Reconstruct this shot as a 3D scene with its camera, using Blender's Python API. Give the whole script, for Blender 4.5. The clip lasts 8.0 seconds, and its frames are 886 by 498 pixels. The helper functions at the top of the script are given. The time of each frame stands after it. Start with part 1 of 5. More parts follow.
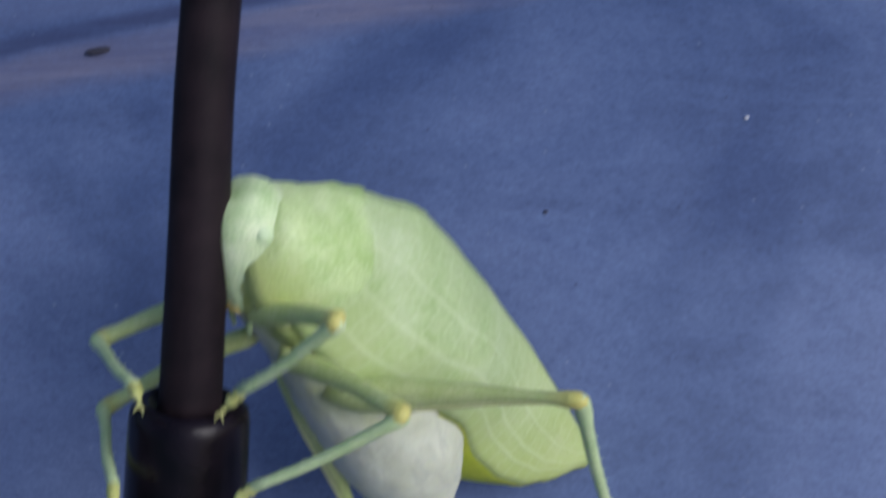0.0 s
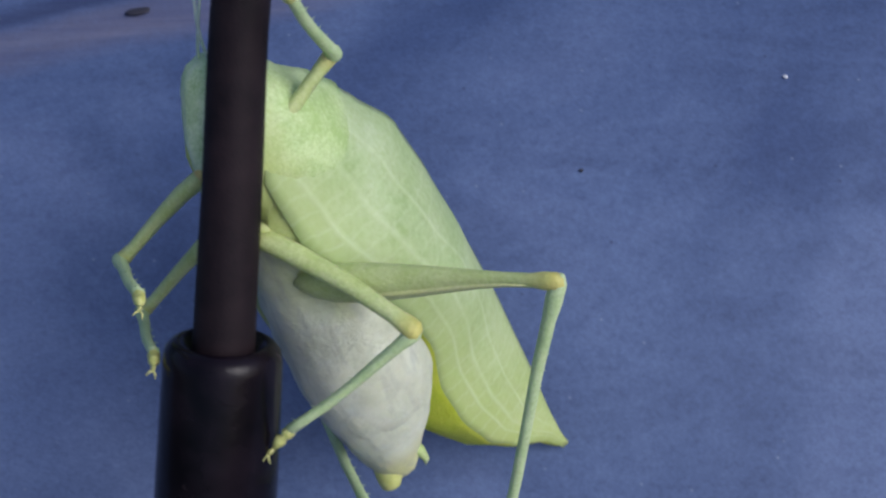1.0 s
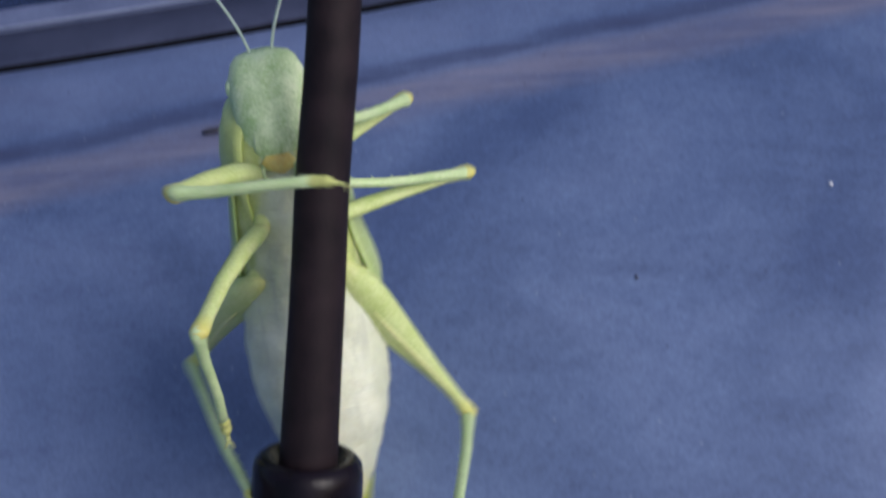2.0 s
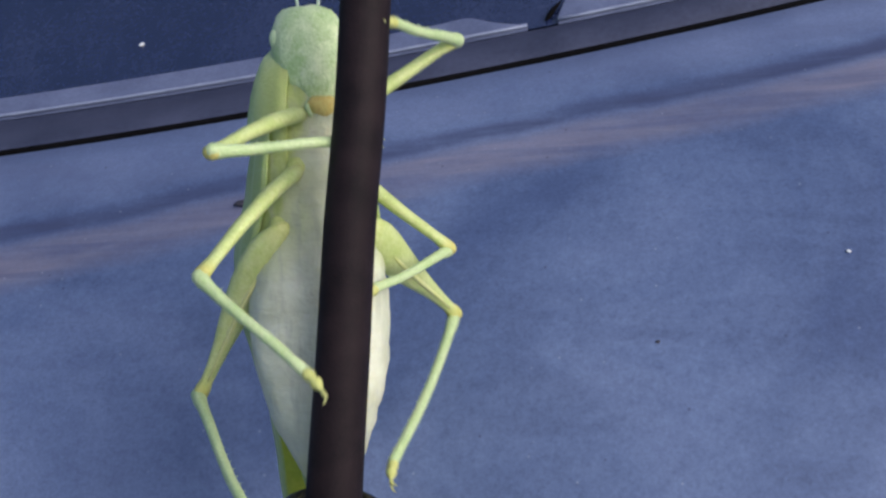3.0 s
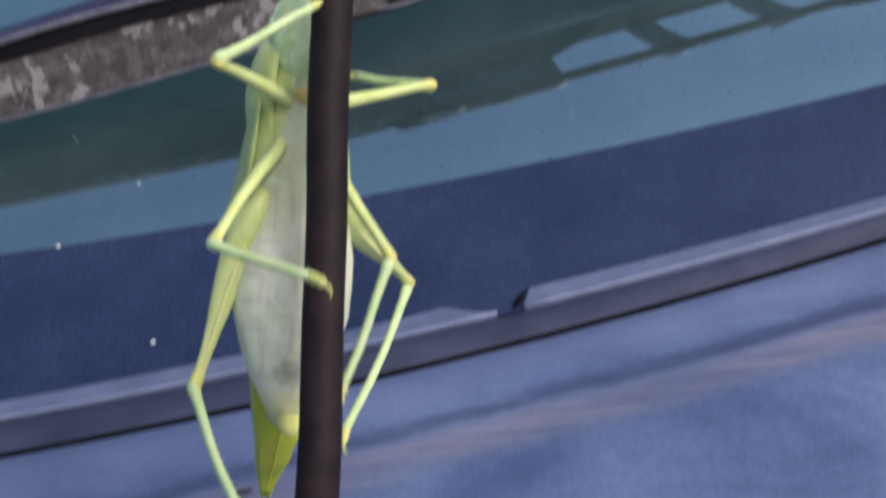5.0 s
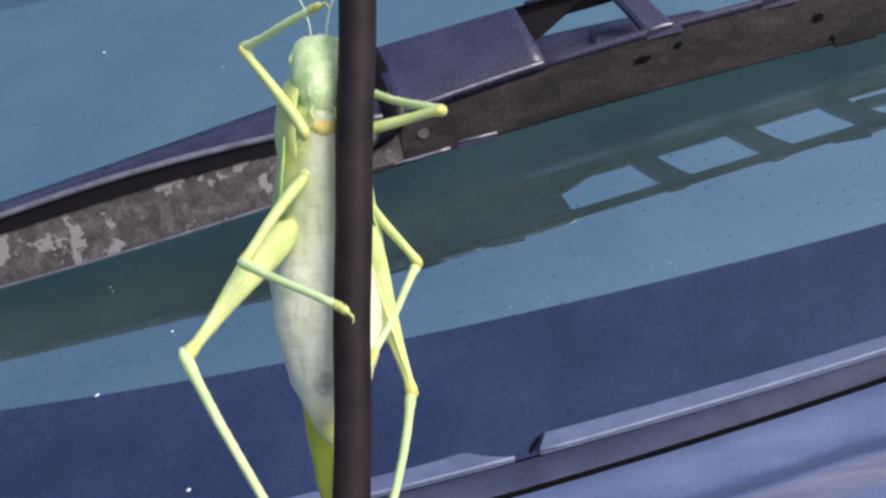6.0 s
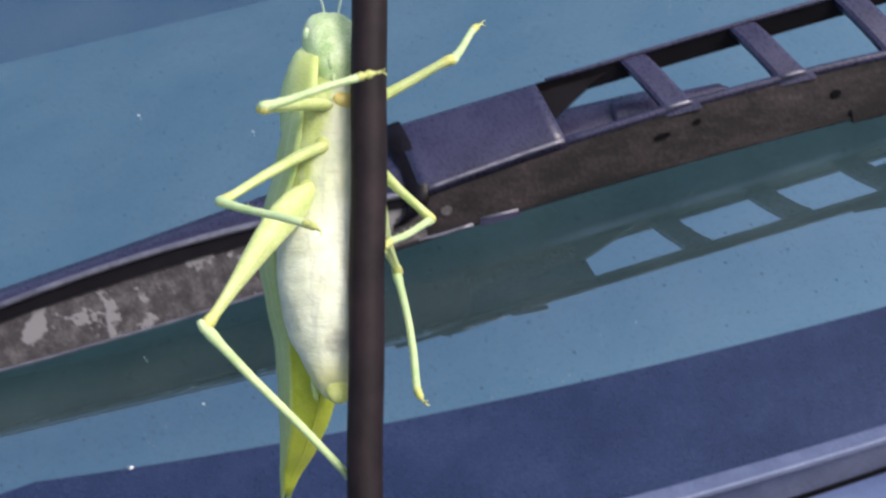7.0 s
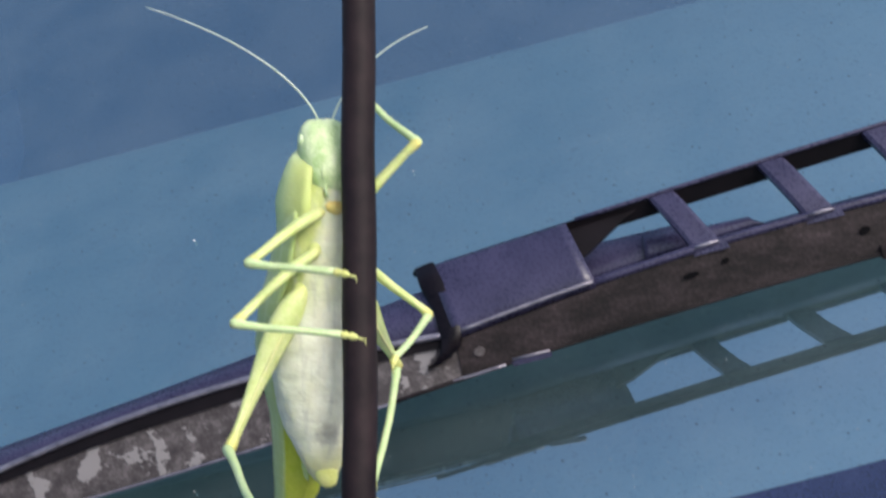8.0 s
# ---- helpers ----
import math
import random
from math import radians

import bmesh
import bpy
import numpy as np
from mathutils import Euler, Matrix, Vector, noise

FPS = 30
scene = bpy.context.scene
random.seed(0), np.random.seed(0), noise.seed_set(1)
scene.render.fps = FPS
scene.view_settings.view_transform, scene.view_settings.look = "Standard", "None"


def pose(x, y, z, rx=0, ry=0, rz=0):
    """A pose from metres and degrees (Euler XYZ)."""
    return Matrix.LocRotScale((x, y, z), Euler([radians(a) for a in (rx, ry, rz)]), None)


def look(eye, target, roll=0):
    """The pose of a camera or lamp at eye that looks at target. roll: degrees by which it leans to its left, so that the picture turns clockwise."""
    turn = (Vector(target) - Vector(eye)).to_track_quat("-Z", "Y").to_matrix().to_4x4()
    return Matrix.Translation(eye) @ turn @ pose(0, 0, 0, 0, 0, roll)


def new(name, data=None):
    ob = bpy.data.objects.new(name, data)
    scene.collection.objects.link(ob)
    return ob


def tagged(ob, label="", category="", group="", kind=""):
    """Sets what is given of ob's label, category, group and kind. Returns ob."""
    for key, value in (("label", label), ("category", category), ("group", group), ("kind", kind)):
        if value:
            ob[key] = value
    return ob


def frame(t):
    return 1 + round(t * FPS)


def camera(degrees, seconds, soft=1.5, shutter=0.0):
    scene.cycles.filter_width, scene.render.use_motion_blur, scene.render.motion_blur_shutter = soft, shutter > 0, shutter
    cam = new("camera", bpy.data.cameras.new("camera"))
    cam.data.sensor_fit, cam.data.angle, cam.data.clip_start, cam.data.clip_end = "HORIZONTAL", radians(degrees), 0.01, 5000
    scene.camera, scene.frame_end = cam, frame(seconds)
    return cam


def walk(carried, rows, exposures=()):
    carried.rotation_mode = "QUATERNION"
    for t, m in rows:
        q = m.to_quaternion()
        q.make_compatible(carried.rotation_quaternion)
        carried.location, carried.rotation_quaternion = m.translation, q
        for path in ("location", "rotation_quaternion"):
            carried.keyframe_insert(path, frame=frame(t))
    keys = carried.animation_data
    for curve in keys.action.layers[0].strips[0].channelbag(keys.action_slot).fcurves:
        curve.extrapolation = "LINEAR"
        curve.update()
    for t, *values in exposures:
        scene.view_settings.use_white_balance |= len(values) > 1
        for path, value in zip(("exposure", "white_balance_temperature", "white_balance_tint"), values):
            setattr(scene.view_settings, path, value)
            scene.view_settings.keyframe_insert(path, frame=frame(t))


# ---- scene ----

cam = camera(40.0, 8.0, soft=2.4, shutter=0.5)
PATH = [
    (0, 0.02251, -0.06792, 0.08527, 45.322, 1.191, -1.459),
    (0.5, 0.01620, -0.07345, 0.07391, 46.106, 0.500, -1.308),
    (1, 0.02326, -0.07112, 0.08236, 44.972, 2.334, 0.187),
    (1.5, 0.02100, -0.07386, 0.08539, 45.012, 3.067, 1.151),
    (2, 0.02144, -0.07386, 0.09119, 48.474, 4.353, 1.206),
    (2.2, 0.01948, -0.07929, 0.08875, 51.385, 4.401, 2.023),
    (3.3, 0.02373, -0.08018, 0.09004, 54.567, 5.299, 2.072),
    (3.5, 0.02499, -0.08013, 0.09410, 56.117, 5.482, 1.599),
    (4, 0.02727, -0.08462, 0.09956, 60.601, 6.204, 1.801),
    (4.5, 0.02923, -0.09014, 0.10291, 61.496, 6.950, 2.454),
    (5, 0.03380, -0.09152, 0.10894, 63.722, 8.065, 2.163),
    (5.2, 0.03487, -0.09466, 0.11303, 66.554, 8.656, 2.171),
    (6.3, 0.04050, -0.09810, 0.12985, 67.954, 10.007, 2.371),
    (6.5, 0.04273, -0.09815, 0.13069, 68.404, 9.775, 1.990),
    (7, 0.04518, -0.09628, 0.14557, 67.702, 10.877, 4.145),
    (7.5, 0.05837, -0.09323, 0.15706, 68.773, 12.773, 6.228),
    (8, 0.06416, -0.09137, 0.16767, 70.265, 13.575, 7.826),
]
walk(cam, [(t, pose(*p)) for t, *p in PATH], [(0.0, -0.60, 5350, 14), (1.5, -0.52, 5450, 14), (2.2, -0.34, 5700, 12), (3.3, -0.14, 5900, 11), (5.2, 0.14, 6050, 11), (6.3, 0.39, 5970, 10), (8.0, 0.35, 5950, 10)])

# ---- light: open sky, soft hazy sun behind the camera ----
world = bpy.data.worlds.new("sky")
scene.world = world
world.use_nodes = True
wn = world.node_tree
sky = wn.nodes.new("ShaderNodeTexSky")
sky.sky_type = "NISHITA"
sky.sun_disc = False
sky.sun_elevation = radians(41)
sky.sun_rotation = radians(121)
sky.air_density, sky.dust_density, sky.ozone_density = 1.3, 6.5, 1.3
bg = wn.nodes["Background"]
wn.links.new(sky.outputs[0], bg.inputs[0])
bg.inputs[1].default_value = 0.15
sun_data = bpy.data.lights.new("sun", "SUN")
sun_data.energy, sun_data.angle, sun_data.color = 1.60, radians(40), (1.0, 0.93, 0.82)
sun = new("sun", sun_data)
sun.matrix_world = look((0.647, -0.389, 0.656), (0, 0, 0))

# ---- materials ----


class Mat:
    """A node material with a few shorthands."""

    def __init__(self, name):
        self.m = bpy.data.materials.new(name)
        self.m.use_nodes = True
        self.t = self.m.node_tree
        self.b = self.t.nodes["Principled BSDF"]
        self.out = self.t.nodes["Material Output"]
        tc = self.t.nodes.new("ShaderNodeTexCoord")
        self.co = tc.outputs["Object"]

    def set(self, **kw):
        for k, v in kw.items():
            self.b.inputs[k.replace("_", " ")].default_value = v
        return self

    def link(self, a, b):
        self.t.links.new(a, b)

    def noise(self, scale, detail=4, rough=0.55, co=None, distort=0.0):
        n = self.t.nodes.new("ShaderNodeTexNoise")
        n.inputs["Scale"].default_value, n.inputs["Detail"].default_value = scale, detail
        n.inputs["Roughness"].default_value, n.inputs["Distortion"].default_value = rough, distort
        self.link(co or self.co, n.inputs["Vector"])
        return n.outputs["Fac"]

    def voronoi(self, scale, co=None):
        n = self.t.nodes.new("ShaderNodeTexVoronoi")
        n.inputs["Scale"].default_value = scale
        self.link(co or self.co, n.inputs["Vector"])
        return n.outputs["Distance"], n.outputs["Color"]

    def stretch(self, sx, sy, sz):
        n = self.t.nodes.new("ShaderNodeMapping")
        n.inputs["Scale"].default_value = (sx, sy, sz)
        self.link(self.co, n.inputs["Vector"])
        return n.outputs[0]

    def ramp(self, fac, stops):
        n = self.t.nodes.new("ShaderNodeValToRGB")
        e = n.color_ramp.elements
        while len(e) < len(stops):
            e.new(0.5)
        for el, (p, c) in zip(e, stops):
            el.position = p
            el.color = (*c, 1) if len(c) == 3 else c
        self.link(fac, n.inputs[0])
        return n.outputs[0]

    def math(self, op, a, b=None, clamp=False):
        n = self.t.nodes.new("ShaderNodeMath")
        n.operation, n.use_clamp = op, clamp
        for i, v in enumerate((a, b)):
            if v is None:
                continue
            if isinstance(v, (int, float)):
                n.inputs[i].default_value = v
            else:
                self.link(v, n.inputs[i])
        return n.outputs[0]

    def mix(self, fac, a, b):
        n = self.t.nodes.new("ShaderNodeMix")
        n.data_type = "RGBA"
        for i, v in ((0, fac), (6, a), (7, b)):
            if isinstance(v, (int, float)):
                n.inputs[i].default_value = v
            elif isinstance(v, tuple):
                n.inputs[i].default_value = (*v, 1)
            else:
                self.link(v, n.inputs[i])
        return n.outputs[2]

    def axes(self):
        n = self.t.nodes.new("ShaderNodeSeparateXYZ")
        self.link(self.co, n.inputs[0])
        return n.outputs

    def color(self, socket):
        self.link(socket, self.b.inputs["Base Color"])
        return self

    def rough(self, socket):
        self.link(socket, self.b.inputs["Roughness"])
        return self

    def glow_through(self, share, color):
        """Lets light through a thin leaf-like sheet."""
        tl = self.t.nodes.new("ShaderNodeBsdfTranslucent")
        if isinstance(color, tuple):
            tl.inputs[0].default_value = (*color, 1)
        else:
            self.link(color, tl.inputs[0])
        mx = self.t.nodes.new("ShaderNodeMixShader")
        mx.inputs[0].default_value = share
        self.link(self.b.outputs[0], mx.inputs[1])
        self.link(tl.outputs[0], mx.inputs[2])
        self.link(mx.outputs[0], self.out.inputs[0])
        return self

    def bump(self, height, strength=0.3, distance=0.0005):
        n = self.t.nodes.new("ShaderNodeBump")
        n.inputs["Strength"].default_value, n.inputs["Distance"].default_value = strength, distance
        self.link(height, n.inputs["Height"])
        self.link(n.outputs[0], self.b.inputs["Normal"])
        return self


def paint_material():
    a = Mat("car_paint")
    x, y, z = a.axes()
    # cloud reflections put into the paint colour as soft blotches
    blot = a.ramp(a.noise(19, 4, 0.55, distort=0.8), [(0.32, (0.060, 0.090, 0.202)), (0.50, (0.095, 0.134, 0.268)), (0.74, (0.160, 0.208, 0.368))])
    wisp = a.ramp(a.noise(95, 4, 0.6, a.stretch(0.35, 1, 1), 1.2), [(0.33, (0.72, 0.72, 0.76)), (0.52, (1, 1, 1)), (0.72, (1.22, 1.2, 1.14))])
    w0 = a.t.nodes.new("ShaderNodeMix")
    w0.data_type, w0.blend_type = "RGBA", "MULTIPLY"
    w0.inputs[0].default_value = 0.5
    a.link(blot, w0.inputs[6])
    a.link(wisp, w0.inputs[7])
    blot = w0.outputs[2]
    grain = a.ramp(a.math("ADD", a.math("MULTIPLY", a.noise(1700, 2, 0.7), 0.55), a.math("MULTIPLY", a.noise(620, 3, 0.7), 0.45)), [(0.3, (0.5, 0.5, 0.55)), (0.7, (1.4, 1.4, 1.35))])
    col = a.t.nodes.new("ShaderNodeMix")
    col.data_type, col.blend_type = "RGBA", "MULTIPLY"
    col.inputs[0].default_value = 0.5
    a.link(blot, col.inputs[6])
    a.link(grain, col.inputs[7])
    # horizon reflection painted along the panel's rear, in a band beside its edge
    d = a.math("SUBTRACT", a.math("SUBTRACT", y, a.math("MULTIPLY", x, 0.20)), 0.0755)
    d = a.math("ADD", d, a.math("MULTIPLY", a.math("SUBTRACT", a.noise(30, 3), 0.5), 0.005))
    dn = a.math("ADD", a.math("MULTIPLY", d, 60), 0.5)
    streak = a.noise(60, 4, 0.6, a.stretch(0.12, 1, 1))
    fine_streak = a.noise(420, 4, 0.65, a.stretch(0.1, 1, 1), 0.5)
    band_brown = a.ramp(fine_streak, [(0.35, (0.118, 0.112, 0.185)), (0.52, (0.180, 0.163, 0.222)), (0.68, (0.245, 0.215, 0.265))])
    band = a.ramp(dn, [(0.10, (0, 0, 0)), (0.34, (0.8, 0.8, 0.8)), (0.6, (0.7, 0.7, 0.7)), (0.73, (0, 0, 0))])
    c2 = a.mix(a.math("MULTIPLY", band, a.ramp(streak, [(0.25, (0.35, 0.35, 0.35)), (0.7, (1, 1, 1))])), col.outputs[2], band_brown)
    # thin dark line of the same reflection, put into the colour
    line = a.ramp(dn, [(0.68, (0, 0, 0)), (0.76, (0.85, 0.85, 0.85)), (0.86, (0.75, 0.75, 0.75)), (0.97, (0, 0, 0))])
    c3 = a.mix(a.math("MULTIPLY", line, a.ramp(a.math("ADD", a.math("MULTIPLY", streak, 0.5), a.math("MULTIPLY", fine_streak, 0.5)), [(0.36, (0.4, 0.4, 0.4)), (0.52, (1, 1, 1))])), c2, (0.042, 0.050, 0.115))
    # brighter sky reflected at the rolled rear edge, painted as a paler zone
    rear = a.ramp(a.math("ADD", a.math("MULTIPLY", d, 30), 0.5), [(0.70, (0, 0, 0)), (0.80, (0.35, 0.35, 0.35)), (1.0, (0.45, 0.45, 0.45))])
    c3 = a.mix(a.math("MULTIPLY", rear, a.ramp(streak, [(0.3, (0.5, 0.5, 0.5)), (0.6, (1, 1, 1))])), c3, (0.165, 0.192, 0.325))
    dist, rnd = a.voronoi(260)
    speck = a.ramp(dist, [(0.0, (0.5, 0.5, 0.5)), (0.07, (0, 0, 0))])
    c4 = a.mix(speck, c3, (0.32, 0.36, 0.45))
    dist2, rnd2 = a.voronoi(170)
    c5 = a.mix(a.ramp(dist2, [(0.0, (0.7, 0.7, 0.7)), (0.05, (0, 0, 0))]), c4, (0.02, 0.02, 0.045))
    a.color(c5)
    a.rough(a.ramp(a.noise(40, 3), [(0.3, (0.5, 0.5, 0.5)), (0.7, (0.65, 0.65, 0.65))]))
    a.set(Metallic=0.1, Specular_IOR_Level=0.3, Coat_Weight=0.06, Coat_Roughness=0.3)
    return a.m


def glass_material():
    a = Mat("windscreen_glass")
    a.t.nodes.remove(a.b)
    tr = a.t.nodes.new("ShaderNodeBsdfTransparent")
    tr.inputs[0].default_value = (0.47, 0.79, 0.88, 1)
    gl = a.t.nodes.new("ShaderNodeBsdfGlossy")
    gl.inputs["Roughness"].default_value = 0.015
    gl.inputs[0].default_value = (0.64, 0.87, 1.0, 1)
    fr = a.t.nodes.new("ShaderNodeFresnel")
    fr.inputs[0].default_value = 5.8
    mx = a.t.nodes.new("ShaderNodeMixShader")
    a.link(fr.outputs[0], mx.inputs[0])
    a.link(tr.outputs[0], mx.inputs[1])
    a.link(gl.outputs[0], mx.inputs[2])
    # thin film of dust and fine specks
    du = a.t.nodes.new("ShaderNodeBsdfDiffuse")
    du.inputs[0].default_value = (0.44, 0.53, 0.58, 1)
    dist, rnd = a.voronoi(330)
    speck = a.ramp(dist, [(0.0, (0.8, 0.8, 0.8)), (0.085, (0, 0, 0))])
    film = a.ramp(a.noise(26, 4, 0.6), [(0.35, (0.006, 0.006, 0.006)), (0.75, (0.05, 0.05, 0.05))])
    d2, r2 = a.voronoi(900)
    fine = a.ramp(a.math("ADD", d2, a.math("MULTIPLY", a.noise(60, 2), 0.25)), [(0.14, (0.16, 0.16, 0.16)), (0.24, (0, 0, 0))])
    film = a.math("ADD", film, a.math("ADD", fine, a.math("MULTIPLY", a.ramp(a.noise(1100, 2, 0.7), [(0.4, (0, 0, 0)), (0.7, (1, 1, 1))]), 0.05)))
    fac = a.math("ADD", speck, film, True)
    m2 = a.t.nodes.new("ShaderNodeMixShader")
    a.link(fac, m2.inputs[0])
    a.link(mx.outputs[0], m2.inputs[1])
    a.link(du.outputs[0], m2.inputs[2])
    # dark pits
    pit = a.t.nodes.new("ShaderNodeBsdfDiffuse")
    pit.inputs[0].default_value = (0.012, 0.018, 0.03, 1)
    d3, r3 = a.voronoi(230)
    m3 = a.t.nodes.new("ShaderNodeMixShader")
    d4, r4 = a.voronoi(610)
    pits = a.math("MAXIMUM", a.ramp(d3, [(0.0, (0.85, 0.85, 0.85)), (0.11, (0, 0, 0))]), a.ramp(d4, [(0.0, (0.55, 0.55, 0.55)), (0.16, (0, 0, 0))]))
    pits = a.math("MAXIMUM", pits, a.ramp(a.noise(760, 3, 0.7), [(0.56, (0, 0, 0)), (0.74, (0.20, 0.20, 0.20))]))
    a.link(pits, m3.inputs[0])
    a.link(m2.outputs[0], m3.inputs[1])
    a.link(pit.outputs[0], m3.inputs[2])
    a.link(m3.outputs[0], a.out.inputs[0])
    return a.m


def simple(name, dark, light, scale, rough=0.5, bump=0.15, fine=1.0, metal=0.0, **kw):
    """Two-tone stained surface with grain and relief."""
    a = Mat(name)
    big = a.noise(scale, 4, 0.6)
    small = a.noise(scale * 12, 3, 0.65)
    f = a.math("ADD", a.math("MULTIPLY", big, 0.65), a.math("MULTIPLY", small, 0.35))
    a.color(a.ramp(f, [(0.34, dark), (0.66, light)]))
    a.rough(a.ramp(small, [(0.3, (rough * 0.85,) * 3), (0.7, (min(1, rough * 1.2),) * 3)]))
    a.bump(small, bump, 0.0004 * fine)
    a.set(Metallic=metal, **kw)
    return a.m


def flaked_material():
    """Dark metal with crisp pale flakes of dried dirt."""
    a = Mat("wiper_flaked_side")
    n = a.noise(85, 4, 0.55)
    fine = a.noise(1200, 2)
    flake = a.ramp(a.math("ADD", n, a.math("MULTIPLY", a.math("SUBTRACT", fine, 0.5), 0.05)), [(0.565, (0, 0, 0)), (0.59, (1, 1, 1))])
    base = a.ramp(a.math("ADD", a.math("MULTIPLY", a.noise(260, 4, 0.6), 0.7), a.math("MULTIPLY", fine, 0.3)), [(0.36, (0.022, 0.018, 0.021)), (0.5, (0.05, 0.043, 0.047)), (0.64, (0.10, 0.09, 0.095))])
    a.color(a.mix(flake, base, (0.19, 0.18, 0.19)))
    a.bump(flake, 0.5, 0.0003)
    a.set(Roughness=0.75)
    return a.m


def dirty_side_material():
    """Dark wall with dusty brown drawn out lengthwise and black stains."""
    a = Mat("wiper_dirty_side")
    long = a.stretch(0.35, 1, 1)
    f = a.math("ADD", a.math("MULTIPLY", a.noise(170, 5, 0.65, long), 0.7), a.math("MULTIPLY", a.noise(1100, 2), 0.3))
    c = a.ramp(f, [(0.34, (0.002, 0.002, 0.003)), (0.46, (0.009, 0.007, 0.008)), (0.60, (0.025, 0.019, 0.022)), (0.74, (0.064, 0.050, 0.056))])
    a.color(c)
    a.bump(f, 0.5, 0.0005)
    a.set(Roughness=0.65, Specular_IOR_Level=0.2)
    return a.m


def soft_body(name, dark, light, scale, sub=0.25, rough=0.5, through_share=0.0, tip=None, under=None):
    """Waxy insect skin, lit a little from within; tip tints the far end of a limb, under the belly side."""
    a = Mat(name)
    f = a.math("ADD", a.math("MULTIPLY", a.noise(scale * 0.6, 4, 0.6), 0.6), a.math("MULTIPLY", a.noise(scale * 6, 3, 0.65), 0.4))
    c = a.ramp(f, [(0.39, dark), (0.61, light)])
    if tip:
        tc = a.t.nodes.new("ShaderNodeTexCoord")
        sp = a.t.nodes.new("ShaderNodeSeparateXYZ")
        a.link(tc.outputs["Generated"], sp.inputs[0])
        c = a.mix(a.ramp(sp.outputs[2], [(0.0, (0.35, 0.35, 0.35)), (0.10, (0, 0, 0)), (0.84, (0, 0, 0)), (0.97, (0.8, 0.8, 0.8))]), c, tip)
    if under:
        x, y, z = a.axes()
        c = a.mix(a.ramp(a.math("MULTIPLY", a.math("SUBTRACT", a.math("ADD", -0.0010, a.math("MULTIPLY", a.noise(300, 2), 0.003)), y), 240), [(0.0, (0, 0, 0)), (1.0, (0.85, 0.85, 0.85))]), c, under)
    dist, rnd = a.voronoi(2600)
    pit = a.ramp(dist, [(0.0, (0.35, 0.35, 0.35)), (0.3, (0, 0, 0))])
    c = a.mix(pit, c, tuple(0.7 * k for k in dark))
    a.color(c)
    a.bump(a.math("ADD", a.noise(scale * 7, 3), a.math("MULTIPLY", dist, 0.5)), 0.26, 0.0003)
    a.set(Roughness=rough, Subsurface_Weight=sub, Subsurface_Radius=(0.0012, 0.0016, 0.0006), Subsurface_Scale=1.0)
    if through_share:
        a.glow_through(through_share, light)
    return a.m


def wing_material():
    """Leaf-green forewing with pale veins."""
    a = Mat("wing_leaf")
    x, y, z = a.axes()
    f = a.math("ADD", a.math("MULTIPLY", a.noise(170, 5, 0.6), 0.65), a.math("MULTIPLY", a.noise(1500, 2), 0.35))
    base = a.ramp(f, [(0.33, (0.35, 0.49, 0.19)), (0.5, (0.47, 0.61, 0.29)), (0.67, (0.58, 0.71, 0.41))])
    # two long veins and fine cross veins
    uv = a.t.nodes.new("ShaderNodeUVMap")
    sp = a.t.nodes.new("ShaderNodeSeparateXYZ")
    a.link(uv.outputs[0], sp.inputs[0])
    u, v = sp.outputs[0], sp.outputs[1]
    fac = None
    for at, slope, wide in ((0.36, 0.16, 0.012), (0.62, 0.10, 0.016), (0.85, -0.04, 0.012)):
        d = a.math("ABSOLUTE", a.math("SUBTRACT", a.math("SUBTRACT", v, a.math("MULTIPLY", u, slope)), at))
        l = a.ramp(a.math("DIVIDE", d, wide * 2), [(0.0, (0.42, 0.42, 0.42)), (1.0, (0, 0, 0))])
        fac = l if fac is None else a.math("MAXIMUM", fac, l)
    w = a.t.nodes.new("ShaderNodeTexWave")
    w.inputs["Scale"].default_value = 9.0
    w.inputs["Distortion"].default_value = 2.5
    a.link(uv.outputs[0], w.inputs["Vector"])
    cross = a.ramp(w.outputs["Fac"], [(0.86, (0, 0, 0)), (1.0, (0.16, 0.16, 0.16))])
    fac = a.math("MAXIMUM", fac, cross)
    base = a.mix(a.ramp(v, [(0.55, (0, 0, 0)), (0.95, (0.7, 0.7, 0.7))]), base, (0.45, 0.57, 0.19))
    base = a.mix(a.ramp(u, [(0.35, (0, 0, 0)), (1.0, (0.65, 0.65, 0.65))]), base, (0.49, 0.58, 0.13))
    fac = a.math("MULTIPLY", fac, a.ramp(a.noise(240, 3), [(0.3, (0.45, 0.45, 0.45)), (0.6, (1, 1, 1))]))
    c = a.mix(fac, base, (0.72, 0.84, 0.52))
    a.color(c)
    a.bump(a.math("ADD", fac, a.math("MULTIPLY", a.noise(900, 2), 0.4)), 0.35, 0.0003)
    a.set(Roughness=0.5, Subsurface_Weight=0.2, Subsurface_Radius=(0.001, 0.0015, 0.0005), Subsurface_Scale=1.0)
    a.glow_through(0.12, (0.70, 0.85, 0.28))
    return a.m


